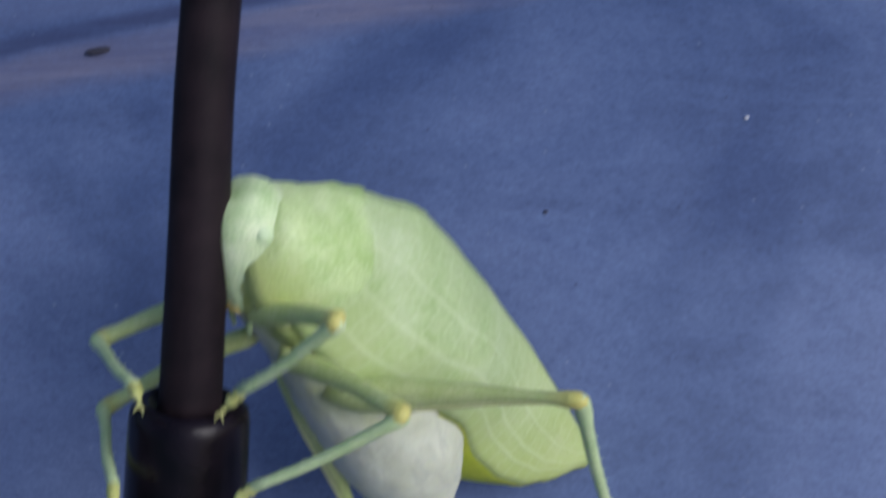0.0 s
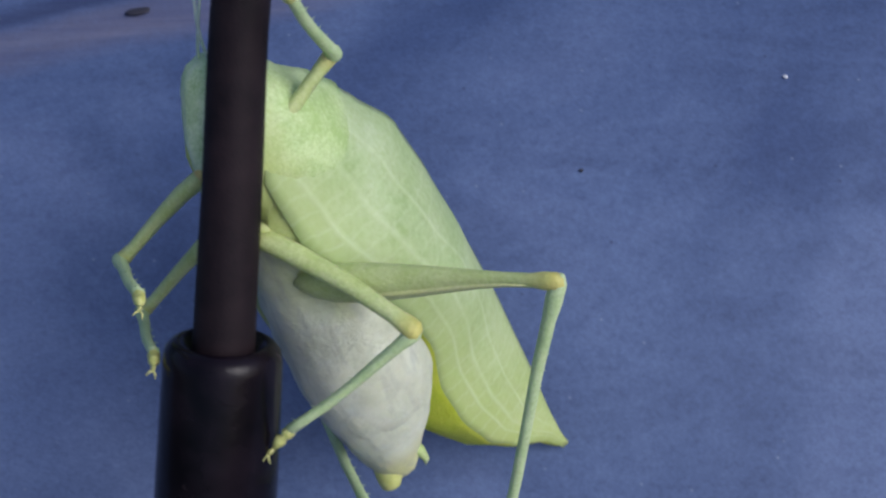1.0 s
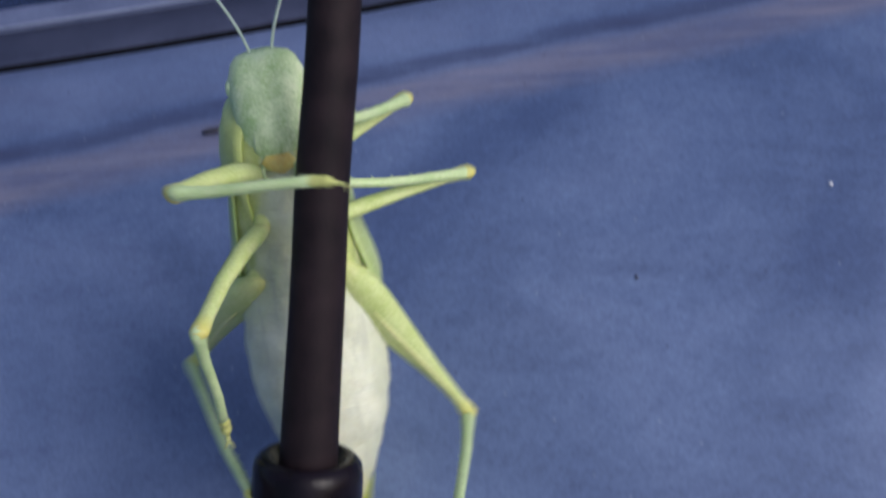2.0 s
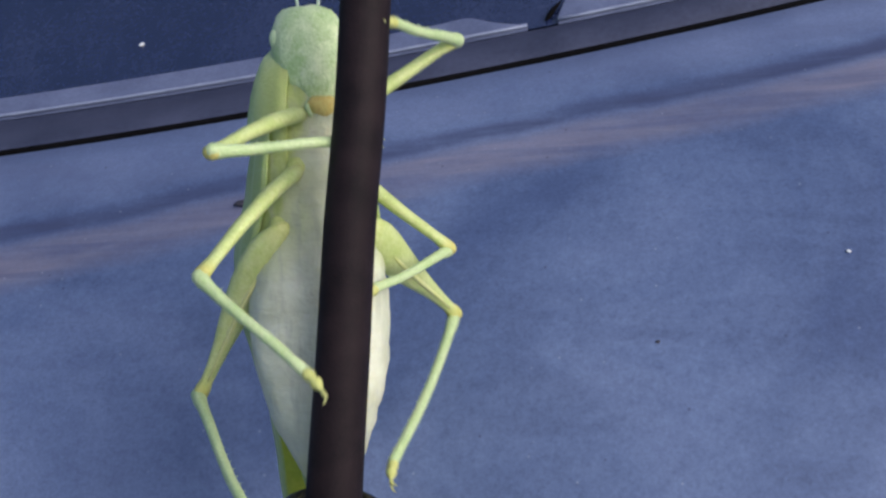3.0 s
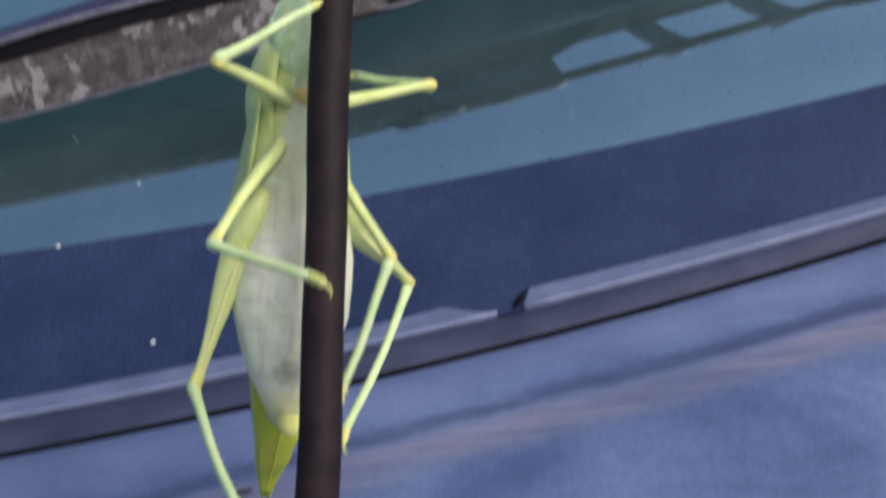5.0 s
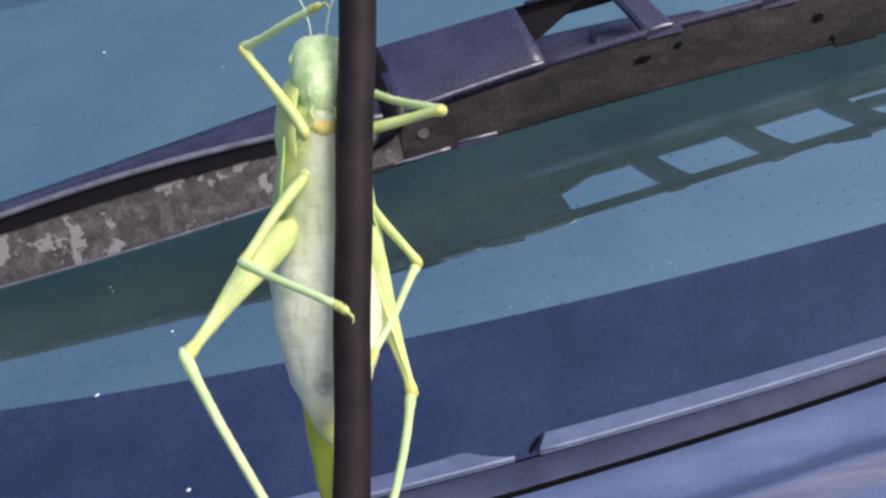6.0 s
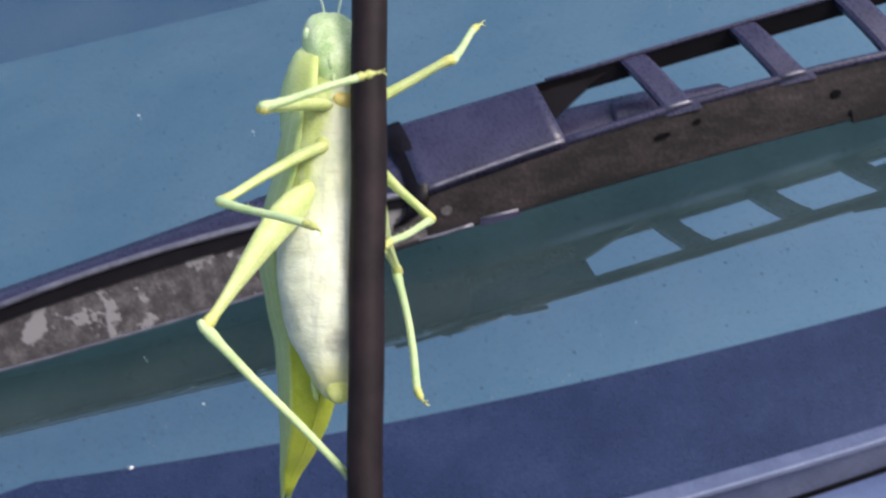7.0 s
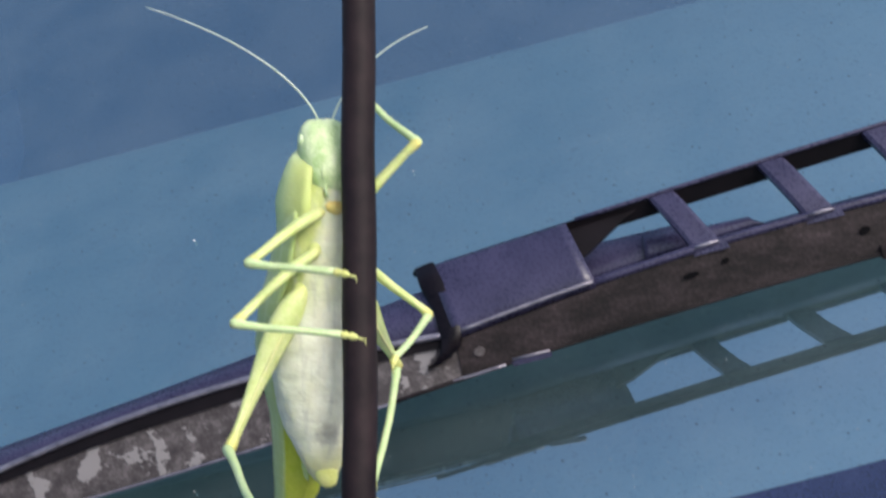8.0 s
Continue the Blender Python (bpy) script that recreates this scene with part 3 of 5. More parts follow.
# ---- wiper blade ----
def build_wiper():
    """A bridge of pressed metal: sloping top with openings between cross bars, a dirty side wall, a cap where two links meet."""
    wiper = tagged(new("wiper_blade"), "black metal wiper blade with dirt-crusted side lying on the windscreen", "wiper")

    def curve(x, y, z, lo, hi):
        k = min(hi, max(lo, x))
        dy, dz = y[1] + 2 * y[2] * k, z[1] + 2 * z[2] * k
        return Vector((x, y[0] + y[1] * k + y[2] * k * k + dy * (x - k), z[0] + z[1] * k + z[2] * k * k + dz * (x - k)))

    def front(x):      # front top edge
        return curve(x, (0.1753, 0.1538, -0.2555), (0.0500, 0.176, -0.66), -0.02, 0.12)

    def back(x):       # back top edge
        return curve(x, (0.1903, 0.1247, -0.0273), (0.0635, 0.1008, -0.0704), -0.02, 0.12)

    def foot(x):       # lower edge of the side wall
        return curve(x, (0.1714, 0.1332, -0.1201), (0.0398, 0.1227, -0.3102), -0.02, 0.12)

    nf = (foot(0) - front(0)).cross(front(0.1) - front(0)).normalized()   # outwards through the side wall
    if nf.y > 0:
        nf = -nf
    nt = (back(0) - front(0)).cross(front(0.1) - front(0)).normalized()
    if nt.z < 0:
        nt = -nt

    away = Vector((-0.40, 0.855, -0.33))

    def lf(x):         # left link: lower, narrower, sinking towards the glass
        return away * (-0.07 * min(0, x)) + curve(x, (0.1755, 0.0746, -0.3939), (0.0504, -0.0287, -1.0176), -0.115, 0)

    def lb(x):
        return away * (-0.07 * min(0, x)) + curve(x, (0.1861, 0.1471, 0.0391), (0.0596, 0.1586, 0.1011), -0.115, 0)

    def lfoot(x):
        return away * (-0.07 * min(0, x)) + curve(x, (0.1714, 0.1436, 0.1259), (0.0399, 0.1497, 0.3254), -0.115, 0)

    # side wall of the main link
    bm = bmesh.new()
    xs = [0.002 + 0.30 * i / 60 for i in range(61)]
    rings(bm, [[front(x) + nf * 0.0006, foot(x) + nf * 0.0004, foot(x) - nf * 0.0008, front(x) - nf * 0.0010] for x in xs])
    part("side_wall", bm, WIPER_SIDE, wiper, "brown dirt-stained side wall", smooth=False)
    # folded edge along the foot
    bm = bmesh.new()
    tube(bm, [foot(x) + nf * 0.0006 for x in [-0.016 + 0.30 * i / 30 for i in range(31)]], [0.0006] * 31, 6)
    part("lower_edge", bm, WIPER_SIDE, wiper)
    # rolled front edge of the top
    bm = bmesh.new()
    xs2 = [0.0345 + 0.27 * i / 40 for i in range(41)]
    tube(bm, [front(x) + nf * 0.0004 for x in xs2], [0.0011] * 41, 8)
    part("front_rail", bm, WIPER, wiper, "shiny black rolled edge")
    # back rail: upright flange seen through the openings
    bm = bmesh.new()
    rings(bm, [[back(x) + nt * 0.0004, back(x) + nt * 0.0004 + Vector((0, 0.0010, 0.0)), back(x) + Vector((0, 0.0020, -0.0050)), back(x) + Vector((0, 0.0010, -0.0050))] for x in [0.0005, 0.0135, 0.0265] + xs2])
    part("back_rail", bm, RECESS_BLACK, wiper, "black rear flange", smooth=False)
    bm = bmesh.new()
    tube(bm, [back(x) + nt * 0.0009 for x in xs2], [0.0006] * 41, 6)
    part("back_rail_lip", bm, WIPER, wiper, "thin shiny lip")
    # solid cover between cap and first opening
    bm = bmesh.new()
    loops = []
    for i in range(15):
        x = 0.0005 + 0.0355 * i / 14
        a, b = front(x + 0.0015) + nf * 0.0014, back(x - 0.0040)
        loops.append([a + nt * 0.0001 - Vector((0, 0, 0.0016)), a + nt * 0.0008, a.lerp(b, 0.12) + nt * 0.0017, a.lerp(b, 0.5) + nt * 0.0019, a.lerp(b, 0.93) + nt * 0.0015, b + nt * 0.0008, b - nt * 0.0012, a.lerp(b, 0.5) - nt * 0.0005])
    rings(bm, loops)
    part("cover", bm, WIPER, wiper, "smooth black cover plate")
    # the cover's front highlight as a thin lighter tube
    bm = bmesh.new()
    tube(bm, [front(x + 0.0015) + nf * 0.0013 + nt * 0.0007 for x in [0.002 + 0.0335 * i / 12 for i in range(13)]], [0.00050] * 13, 8)
    part("cover_edge", bm, EDGE_HIGHLIGHT, wiper, "lighter edge standing for its highlight")
    # cross bars between the rails
    for k, x in enumerate((0.0645, 0.0915, 0.1170, 0.1430, 0.1690, 0.195)):
        bm = bmesh.new()
        w = 0.0032
        loops = []
        for i in range(9):
            v = i / 8
            p = front(x + 0.0004).lerp(back(x - 0.0085), v)
            bulge = 0.0007 * math.sin(math.pi * min(1, v * 1.6) / 2) * (1 if v < 0.7 else 1 - (v - 0.7) / 0.3 * 0.6)
            wide = w * (1 + 0.12 * (1 - v) ** 8)
            ax = Vector((wide, 0.10 * wide, 0.09 * wide))
            edge = nt * -0.00045
            loops.append([p - ax * 0.72 + nt * (0.0006 + bulge), p + ax * 0.72 + nt * (0.0006 + bulge), p + ax + edge + nt * (0.0006 + bulge), p + ax + nt * (bulge - 0.0016), p - ax + nt * (bulge - 0.0016), p - ax + edge + nt * (0.0006 + bulge)])
        rings(bm, loops)
        for l in ((front(x + 0.0012), nf),):
            p = l[0]
            slab(bm, [p + Vector((-0.0034, 0, 0.0001)) + nf * 0.0008, p + Vector((0.0034, 0.0004, 0.0008)) + nf * 0.0008, p + Vector((0.0044, -0.0006, -0.0013)) + nf * 0.0008, p + Vector((-0.0044, -0.0006, -0.0021)) + nf * 0.0008], nf * 0.0005)
        bar = part("cross_bar", bm, WIPER, wiper, smooth=False)
        # highlight on the bar's fold, drawn in lighter metal
        bm = bmesh.new()
        tube(bm, [front(x + 0.0004 + d * 0.0030) + nf * 0.0012 + nt * (0.0009 - 0.0002 * d * d) for d in (-1, -0.5, 0, 0.5, 1)], [0.0002, 0.00045, 0.0005, 0.00045, 0.0002], 8)
        part("fold_highlight", bm, EDGE_HIGHLIGHT, bar, "bar fold with a painted highlight")
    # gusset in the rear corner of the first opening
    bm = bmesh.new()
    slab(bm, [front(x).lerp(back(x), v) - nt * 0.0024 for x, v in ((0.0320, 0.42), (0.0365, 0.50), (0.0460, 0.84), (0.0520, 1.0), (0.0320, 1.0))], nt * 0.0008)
    part("gusset", bm, RECESS_BLACK, wiper, smooth=False)
    deep = Vector((-0.0003, 0.0104, -0.0036))
    # inner lever below the first opening, with a tab in the second
    for xa, xb, h, sink, slant in ((0.031, 0.0640, 0.66, 0.0022, 0.0), (0.0500, 0.0640, 0.46, 0.0004, 0.0), (0.0655, 0.0800, 0.30, 0.0004, 1.0), (0.1215, 0.1330, 0.16, 0.0008, 1.0)):
        bm = bmesh.new()
        loops = []
        for i in range(13):
            u = i / 12
            x = xa + (xb - xa) * u
            a = front(x).lerp(back(x), 0.04) - nt * sink
            k = 1 - 0.25 * u if not slant or i < 10 else 0.75 - 0.22 * (i - 9)
            b = front(x).lerp(back(x), h * k) - nt * (sink + 0.0004)
            loops.append([p + deep for p in (a, a.lerp(b, 0.3) + nt * 0.0010, a.lerp(b, 0.75) + nt * 0.0011, b, b - nt * 0.0009, a - nt * 0.0009)])
        rings(bm, loops)
        part("lever", bm, WIPER, wiper, "grey-black lever under the openings")
    bm = bmesh.new()
    rings(bm, [oval_at(front(0.120).lerp(back(0.120), 0.38) - nt * 0.002 + Vector((dx, 0, 0)), r) for dx, r in ((-0.007, 0.0006), (-0.005, 0.0016), (0.004, 0.0018), (0.006, 0.0012), (0.0064, 0.0003))])
    part("rivet_pin", bm, WIPER, wiper)
    # clips that grip the rubber
    for x in (0.0195, 0.1085, 0.19):
        bm = bmesh.new()
        p = foot(x) + nf * 0.0010
        up = (front(x) - foot(x)).normalized()
        slab(bm, [p + Vector((-0.0050, 0, -0.0006)) - up * 0.0012, p + Vector((0.0050, 0, 0.0004)) - up * 0.0012, p + Vector((0.0050, 0, 0.0004)) + up * (0.0002 if x < 0.05 else 0.0022), p + Vector((-0.0050, 0, -0.0006)) + up * (0.0002 if x < 0.05 else 0.0022)], nf * 0.0012)
        bevelled(bm, 0.0003)
        part("clip", bm, WIPER if x < 0.05 else WIPER_SIDE, wiper, "small bent metal clip", smooth=False)
        if x < 0.05:
            bm = bmesh.new()
            tube(bm, [p + Vector((d, 0, d * 0.1)) + up * 0.0004 + nf * 0.0012 for d in (-0.0046, 0.0, 0.0046)], [0.00035] * 3, 6)
            part("clip_edge", bm, EDGE_HIGHLIGHT, wiper, "bright edge of the clip")
    # one rivet, and near-black plates that stand for shaded rivet holes
    for x, v, r in ((0.0072, 0.45, 0.0014), (0.0600, 0.34, 0.0009), (0.0685, 0.26, 0.0009), (0.1010, 0.4, 0.0012), (0.135, 0.35, 0.0010)):
        bm = bmesh.new()
        p = front(x).lerp(foot(x), v + 0.1) + nf * 0.0008
        up = (front(x) - foot(x)).normalized()
        slab(bm, [p + (Vector((1, 0.1, 0.09)) * math.cos(a) * r * (2.2 if 0.05 < x < 0.065 else 1.0) + up * math.sin(a) * r * 0.8) for a in [2 * math.pi * i / 12 for i in range(12)]], nf * 0.0003)
        part("rivet", bm, WIPER_WORN if x < 0.01 else GAP, wiper, smooth=False)
    # end cap: dark folded hook round the joint
    bm = bmesh.new()
    pts = [back(-0.0065) - nt * 0.0005, back(-0.0045) + nt * 0.0006, front(-0.0022).lerp(back(-0.0030), 0.72) + nt * 0.0010, front(0.0005).lerp(back(-0.0002), 0.35) + nt * 0.0010, front(0.0015) + nt * 0.0004 + nf * 0.0008, front(0.0005).lerp(foot(0.0005), 0.28) + nf * 0.0012, front(-0.0022).lerp(foot(-0.0022), 0.45) + nf * 0.0012, front(-0.0045).lerp(foot(-0.0045), 0.5) + nf * 0.0008]
    along = (front(0.02) - front(0)).normalized()
    loops = []
    for i, p in enumerate(pts):
        d = (pts[min(i + 1, len(pts) - 1)] - pts[max(i - 1, 0)]).normalized()
        up = along.cross(d).normalized()
        w = (0.0016, 0.0026, 0.0030, 0.0029, 0.0028, 0.0027, 0.0023, 0.0014)[i]
        h = (0.0008, 0.0013, 0.0014, 0.0014, 0.0014, 0.0013, 0.0012, 0.0008)[i]
        loops.append([p + along * w * a + up * h * b for a, b in ((-1, -0.7), (-0.8, -1), (0.8, -1), (1, -0.7), (1, 0.7), (0.8, 1), (-0.8, 1), (-1, 0.7))])
    rings(bm, loops)
    part("end_cap", bm, FERRULE, wiper, "black hooked end cap")
    # left link: top, rolled edge with painted highlight, wall with flaking dirt
    xl = [-0.30 + 0.302 * i / 60 for i in range(61)]
    bm = bmesh.new()
    rings(bm, [[lf(x), lf(x) + nt * 0.0005, lf(x).lerp(lb(x), 0.5) + nt * 0.0013, lb(x) + nt * 0.0008, lb(x) - nt * 0.001, lf(x) - nt * 0.001] for x in xl])
    part("link_top", bm, WIPER, wiper, "black sloping top of the outer link")
    bm = bmesh.new()
    tube(bm, [lf(x) + nf * 0.0004 + nt * 0.0004 for x in xl], [0.0009] * 61, 8)
    part("link_edge", bm, EDGE_HIGHLIGHT, wiper, "lighter edge standing for its highlight")
    bm = bmesh.new()
    rings(bm, [[lf(x) - nf * 0.0004 - Vector((0, 0, 0.001)), lfoot(x) + nf * 0.0002, lfoot(x) - nf * 0.0008, lf(x) - nf * 0.0012 - Vector((0, 0, 0.001))] for x in xl])
    part("link_wall", bm, WIPER_WORN, wiper, "side wall with flaked grey dirt", smooth=False)
    bm = bmesh.new()
    rings(bm, [[lf(x) - Vector((0, -0.0015, 0.002)), lb(x) - Vector((0, 0, 0.0015)), lb(x) + Vector((0, 0.006, -0.010)), lfoot(x) + Vector((0, 0.002, 0.0005))] for x in xl])
    part("link_body", bm, WIPER_SIDE, wiper, smooth=False)
    bm = bmesh.new()
    tube(bm, [lfoot(x) + nf * 0.0008 for x in xl] + [foot(x) + nf * 0.0012 for x in (0.006, 0.010, 0.013)], [0.0004] * 64, 6)
    part("link_foot", bm, EDGE_HIGHLIGHT, wiper, "thin bright lower edge")
    # shadow line under the rolled edge, painted as a near-black strip
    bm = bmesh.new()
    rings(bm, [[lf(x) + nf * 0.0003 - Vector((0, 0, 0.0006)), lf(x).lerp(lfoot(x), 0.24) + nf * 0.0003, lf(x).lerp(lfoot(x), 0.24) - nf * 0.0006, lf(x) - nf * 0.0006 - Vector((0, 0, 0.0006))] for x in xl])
    part("link_shadow_line", bm, RECESS_BLACK, wiper, smooth=False)
    # squeegee between the links and the glass
    bm = bmesh.new()
    loops = []
    for i in range(81):
        x = -0.30 + 0.60 * i / 80
        p = lfoot(x) if x < 0 else foot(x)
        q = p + Vector((0, 0.0175, 0.004))
        g = Vector((x, q.y + 0.0085, 0))
        g.z = glass_z(x, g.y) + 0.0006
        loops.append([q + Vector((0, -0.002, 0.003)), q + Vector((0, 0.002, 0.004)), q + Vector((0, 0.0012, -0.001)), g + Vector((0, 0.0005, 0)), g, q + Vector((0, -0.0008, -0.001))])
    rings(bm, loops)
    part("squeegee", bm, RUBBER, wiper, "black rubber squeegee")
    return wiper


def oval_at(p, r, n=10):
    return [p + Vector((0, r * math.cos(2 * math.pi * i / n), r * math.sin(2 * math.pi * i / n))) for i in range(n)]


# ---- antenna ----
ROD = Vector((0.1303, 0.5000, 0.8660)).normalized()


def build_antenna():
    """A slim black mast in a thick collar, leaning back from the bonnet."""
    ant = tagged(new("antenna"), "thin black rubber-coated aerial mast standing on the bonnet", "aerial")
    e1 = ROD.cross(Vector((0, 1, 0))).normalized()
    e2 = ROD.cross(e1)

    def ring(s, r, n=28, sway=0.0):
        return [ROD * s + e1 * (sway + r * math.cos(2 * math.pi * i / n)) + e2 * (r * math.sin(2 * math.pi * i / n)) for i in range(n)]

    bm = bmesh.new()
    loops = []
    for i in range(140):
        s = -0.002 + 0.24 * i / 139
        sway = 0.00010 * math.sin(s * 95) + 0.00008 * math.sin(s * 260 + 1)
        loops.append(ring(s, 0.0022 * (1 + 0.279 * math.exp(-max(s, 0) / 0.04)) * (1 + 0.10 * min(1, max(0, s - 0.06) / 0.06)), 28, sway * min(1, max(0, s / 0.03))))
    rings(bm, loops)
    part("mast", bm, MAST, ant, "black rubber-coated mast")
    bm = bmesh.new()
    prof = [(-0.105, 0.0072), (-0.060, 0.0064), (-0.012, 0.0056), (-0.0015, 0.00535), (-0.0006, 0.0052), (0.0, 0.0047), (0.0003, 0.0041), (0.0001, 0.0036), (-0.0008, 0.0031)]
    rings(bm, [ring(s, r) for s, r in prof])
    part("collar", bm, COLLAR, ant, "thick glossy black collar")
    bm = bmesh.new()
    base = ROD * -0.088
    hn = Vector((-0.0278, -0.1765, 1)).normalized()
    f1 = hn.cross(Vector((0, 1, 0))).normalized()
    f2 = hn.cross(f1)
    c = Vector((base.x, base.y, hood_z(base.x, base.y)))
    rings(bm, [[c + hn * h + f1 * r * math.cos(2 * math.pi * i / 28) + f2 * r * math.sin(2 * math.pi * i / 28) for i in range(28)] for h, r in ((-0.002, 0.015), (0.002, 0.0145), (0.0045, 0.011), (0.006, 0.0075))])
    part("base_bezel", bm, FERRULE, ant)
    return ant

# ---- the katydid: head up, belly to its -y, millimetres times K ----
K = 0.00112
HIPS = {"1": (2.0, -4.9, 8.3), "2": (2.6, -5.0, 3.2), "3": (4.0, -4.0, -2.0)}
FEMUR = {"1": 14.5, "2": 17.0, "3": 24.5}
TIBIA = {"1": 13.0, "2": 15.0, "3": 29.0}


def V(x, y, z):
    return Vector((x, y, z)) * K


def loft(bm, secs, n=28, square=2.0):
    """secs: (z, cx, cy, rx, ry) in body millimetres."""
    rings(bm, [oval(z * K, cx * K, cy * K, rx * K, ry * K, n, square) for z, cx, cy, rx, ry in secs])


def table(u, stops):
    """Smooth reading of a table of (place, value)."""
    for (a, x), (b, y) in zip(stops, stops[1:]):
        if u <= b:
            t = (u - a) / (b - a)
            return x + (y - x) * (t * 0.6 + 0.4 * t * t * (3 - 2 * t))
    return stops[-1][1]


def build_katydid():
    bug = tagged(new("katydid"), "large leaf-green katydid with white belly climbing the aerial", "katydid")
    feelers = []
    # abdomen in overlapping segments
    prof = [(3, 0.0, 4.4, 5.3), (-1, -0.3, 5.2, 5.3), (-5, -0.5, 6.1, 5.5), (-9, -0.5, 6.6, 5.8), (-14, -0.4, 6.4, 6.1), (-17, -0.3, 5.8, 6.0), (-20.5, -0.9, 4.7, 4.6), (-23.5, -1.5, 3.3, 3.3), (-26, -1.8, 2.0, 1.9), (-27, -2.0, 1.0, 1.0)]

    def at(z):
        for (z0, c0, a0, b0), (z1, c1, a1, b1) in zip(prof, prof[1:]):
            if z1 <= z <= z0:
                t = (z0 - z) / (z0 - z1)
                return c0 + (c1 - c0) * t, a0 + (a1 - a0) * t, b0 + (b1 - b0) * t
        return prof[-1][1:]

    bm = bmesh.new()
    secs = []
    edges = [3, 0, -3, -6.6, -10, -13.2, -16.2, -19, -21.5, -23.8, -25.6, -27]
    for z0, z1 in zip(edges, edges[1:]):
        for f, g in ((0.0, 0.994), (0.12, 0.999), (0.5, 1.002), (0.85, 1.0), (0.985, 0.995)):
            z = z0 + (z1 - z0) * f
            cy, rx, ry = at(z)
            secs.append((z, 0, cy, rx * g, ry * g))
    loft(bm, secs, 48)
    for v in bm.verts:
        v.co += Vector(noise.noise_vector(v.co * 420)) * 0.00024 + Vector(noise.noise_vector(v.co * 1100)) * 0.00010
    part("abdomen", bm, BELLY, bug, "creamy white segmented belly")
    bm = bmesh.new()
    loft(bm, [(12.6, 0, -1.2, 3.0, 3.2), (11.5, 0, -1.2, 3.9, 3.9), (10.4, 0, -1.1, 4.4, 4.4), (9, 0, -0.9, 4.7, 4.7), (8.4, 0, -0.9, 4.8, 4.75), (7.6, 0, -0.7, 4.9, 4.85), (5.8, 0, -0.4, 5.2, 5.1), (4.9, 0, -0.3, 5.3, 5.0), (4.2, 0, -0.2, 5.4, 5.15), (1.6, 0, -0.2, 5.6, 5.2), (0.7, 0, -0.2, 5.65, 5.1), (0, 0, -0.2, 5.7, 5.2), (-3.5, 0, -0.3, 5.6, 5.1), (-5.5, 0, -0.2, 4.9, 4.4)], 48)
    for v in bm.verts:
        v.co += Vector(noise.noise_vector(v.co * 500)) * 0.00026
    part("thorax", bm, BELLY, bug, "pale thorax with yellow-green flanks")
    # head: rounded, narrow at the crown, face turned to the belly
    bm = bmesh.new()
    loft(bm, [(6.0, 0, -0.9, 1.8, 2.6), (7.4, 0, -1.0, 2.4, 3.2), (8.8, 0, -1.3, 2.8, 3.6), (9.6, 0, -1.5, 3.0, 4.1), (11.2, 0, -1.5, 3.35, 4.4), (13.2, 0, -1.2, 3.5, 4.3), (15.2, 0, -0.8, 3.45, 3.9), (16.6, 0, -0.6, 3.3, 3.4), (17.7, 0, -0.5, 2.9, 2.8), (18.3, 0, -0.5, 2.3, 2.1), (18.6, 0, -0.5, 1.3, 1.2), (18.65, 0, -0.5, 0.4, 0.4)], 36)
    for v in bm.verts:
        v.co += Vector(noise.noise_vector(v.co * 900)) * 0.00016 + Vector(noise.noise_vector(v.co * 2300)) * 0.00007
    head = part("head", bm, HEADSKIN, bug, "pale green granular head")
    # mouthparts
    bm = bmesh.new()
    loft(bm, [(9.2, 0, -4.7, 0.6, 0.4), (9.8, 0, -4.9, 1.4, 0.6), (10.8, 0, -5.15, 1.9, 0.6), (12.0, 0, -5.1, 1.8, 0.5), (13.2, 0, -4.95, 1.2, 0.3), (14.0, 0, -4.7, 0.5, 0.2)], 18)
    part("jaw", bm, HEADSKIN, head, "greenish jaw plate")
    bm = bmesh.new()
    loft(bm, [(8.0, 0.2, -5.2, 0.5, 0.4), (8.5, 0.1, -5.4, 1.2, 0.5), (9.2, 0.0, -5.55, 1.5, 0.55), (9.8, 0.0, -5.5, 1.0, 0.4)], 18)
    part("collar_spot", bm, ORANGE, bug, "orange patch under the jaw")
    for s in (-1, 1):
        bm = bmesh.new()
        bmesh.ops.create_uvsphere(bm, u_segments=16, v_segments=10, radius=1.0)
        for v in bm.verts:
            v.co = V(s * 3.15 + v.co.x * 0.55, -1.0 + v.co.y * 0.8, 15.6 + v.co.z * 0.95)
        part("eye", bm, EYE, head, "small pale eye")
        bm = bmesh.new()
        tube(bm, [V(s * 1.0, -4.9, 9.8), V(s * 1.5, -5.7, 9.0), V(s * 1.2, -6.0, 8.1)], [0.0003, 0.00028, 0.0002], 8)
        part("palp", bm, SHIN, head)
        # feeler: long thread swept up and back, hinged at its root
        bm = bmesh.new()
        pts, rad = [], []
        for i in range(30):
            u = i / 29
            pts.append(V(s * (2.0 * u + 15 * u ** 1.6), 12 * u ** 1.5, 22 * u - 3 * u * u))
            rad.append(0.00013 * (1 - 0.75 * u) + 0.00004)
        tube(bm, pts, rad, 6)
        feelers.append(part("antenna", bm, THREAD, head, "thin pale thread-like feeler"))
    # saddle: shield whose ridge climbs from the nape to the wings, with a rounded lobe down each side
    bm = bmesh.new()
    loops = []
    for i in range(19):
        u = i / 18
        zd, yd = 15.8 - 9.2 * u, table(u, ((0, 2.4), (0.2, 4.3), (0.5, 7.4), (0.75, 9.5), (1, 10.75)))
        xs = table(u, ((0, 3.7), (0.2, 4.9), (0.45, 5.8), (0.7, 6.2), (1, 6.3)))
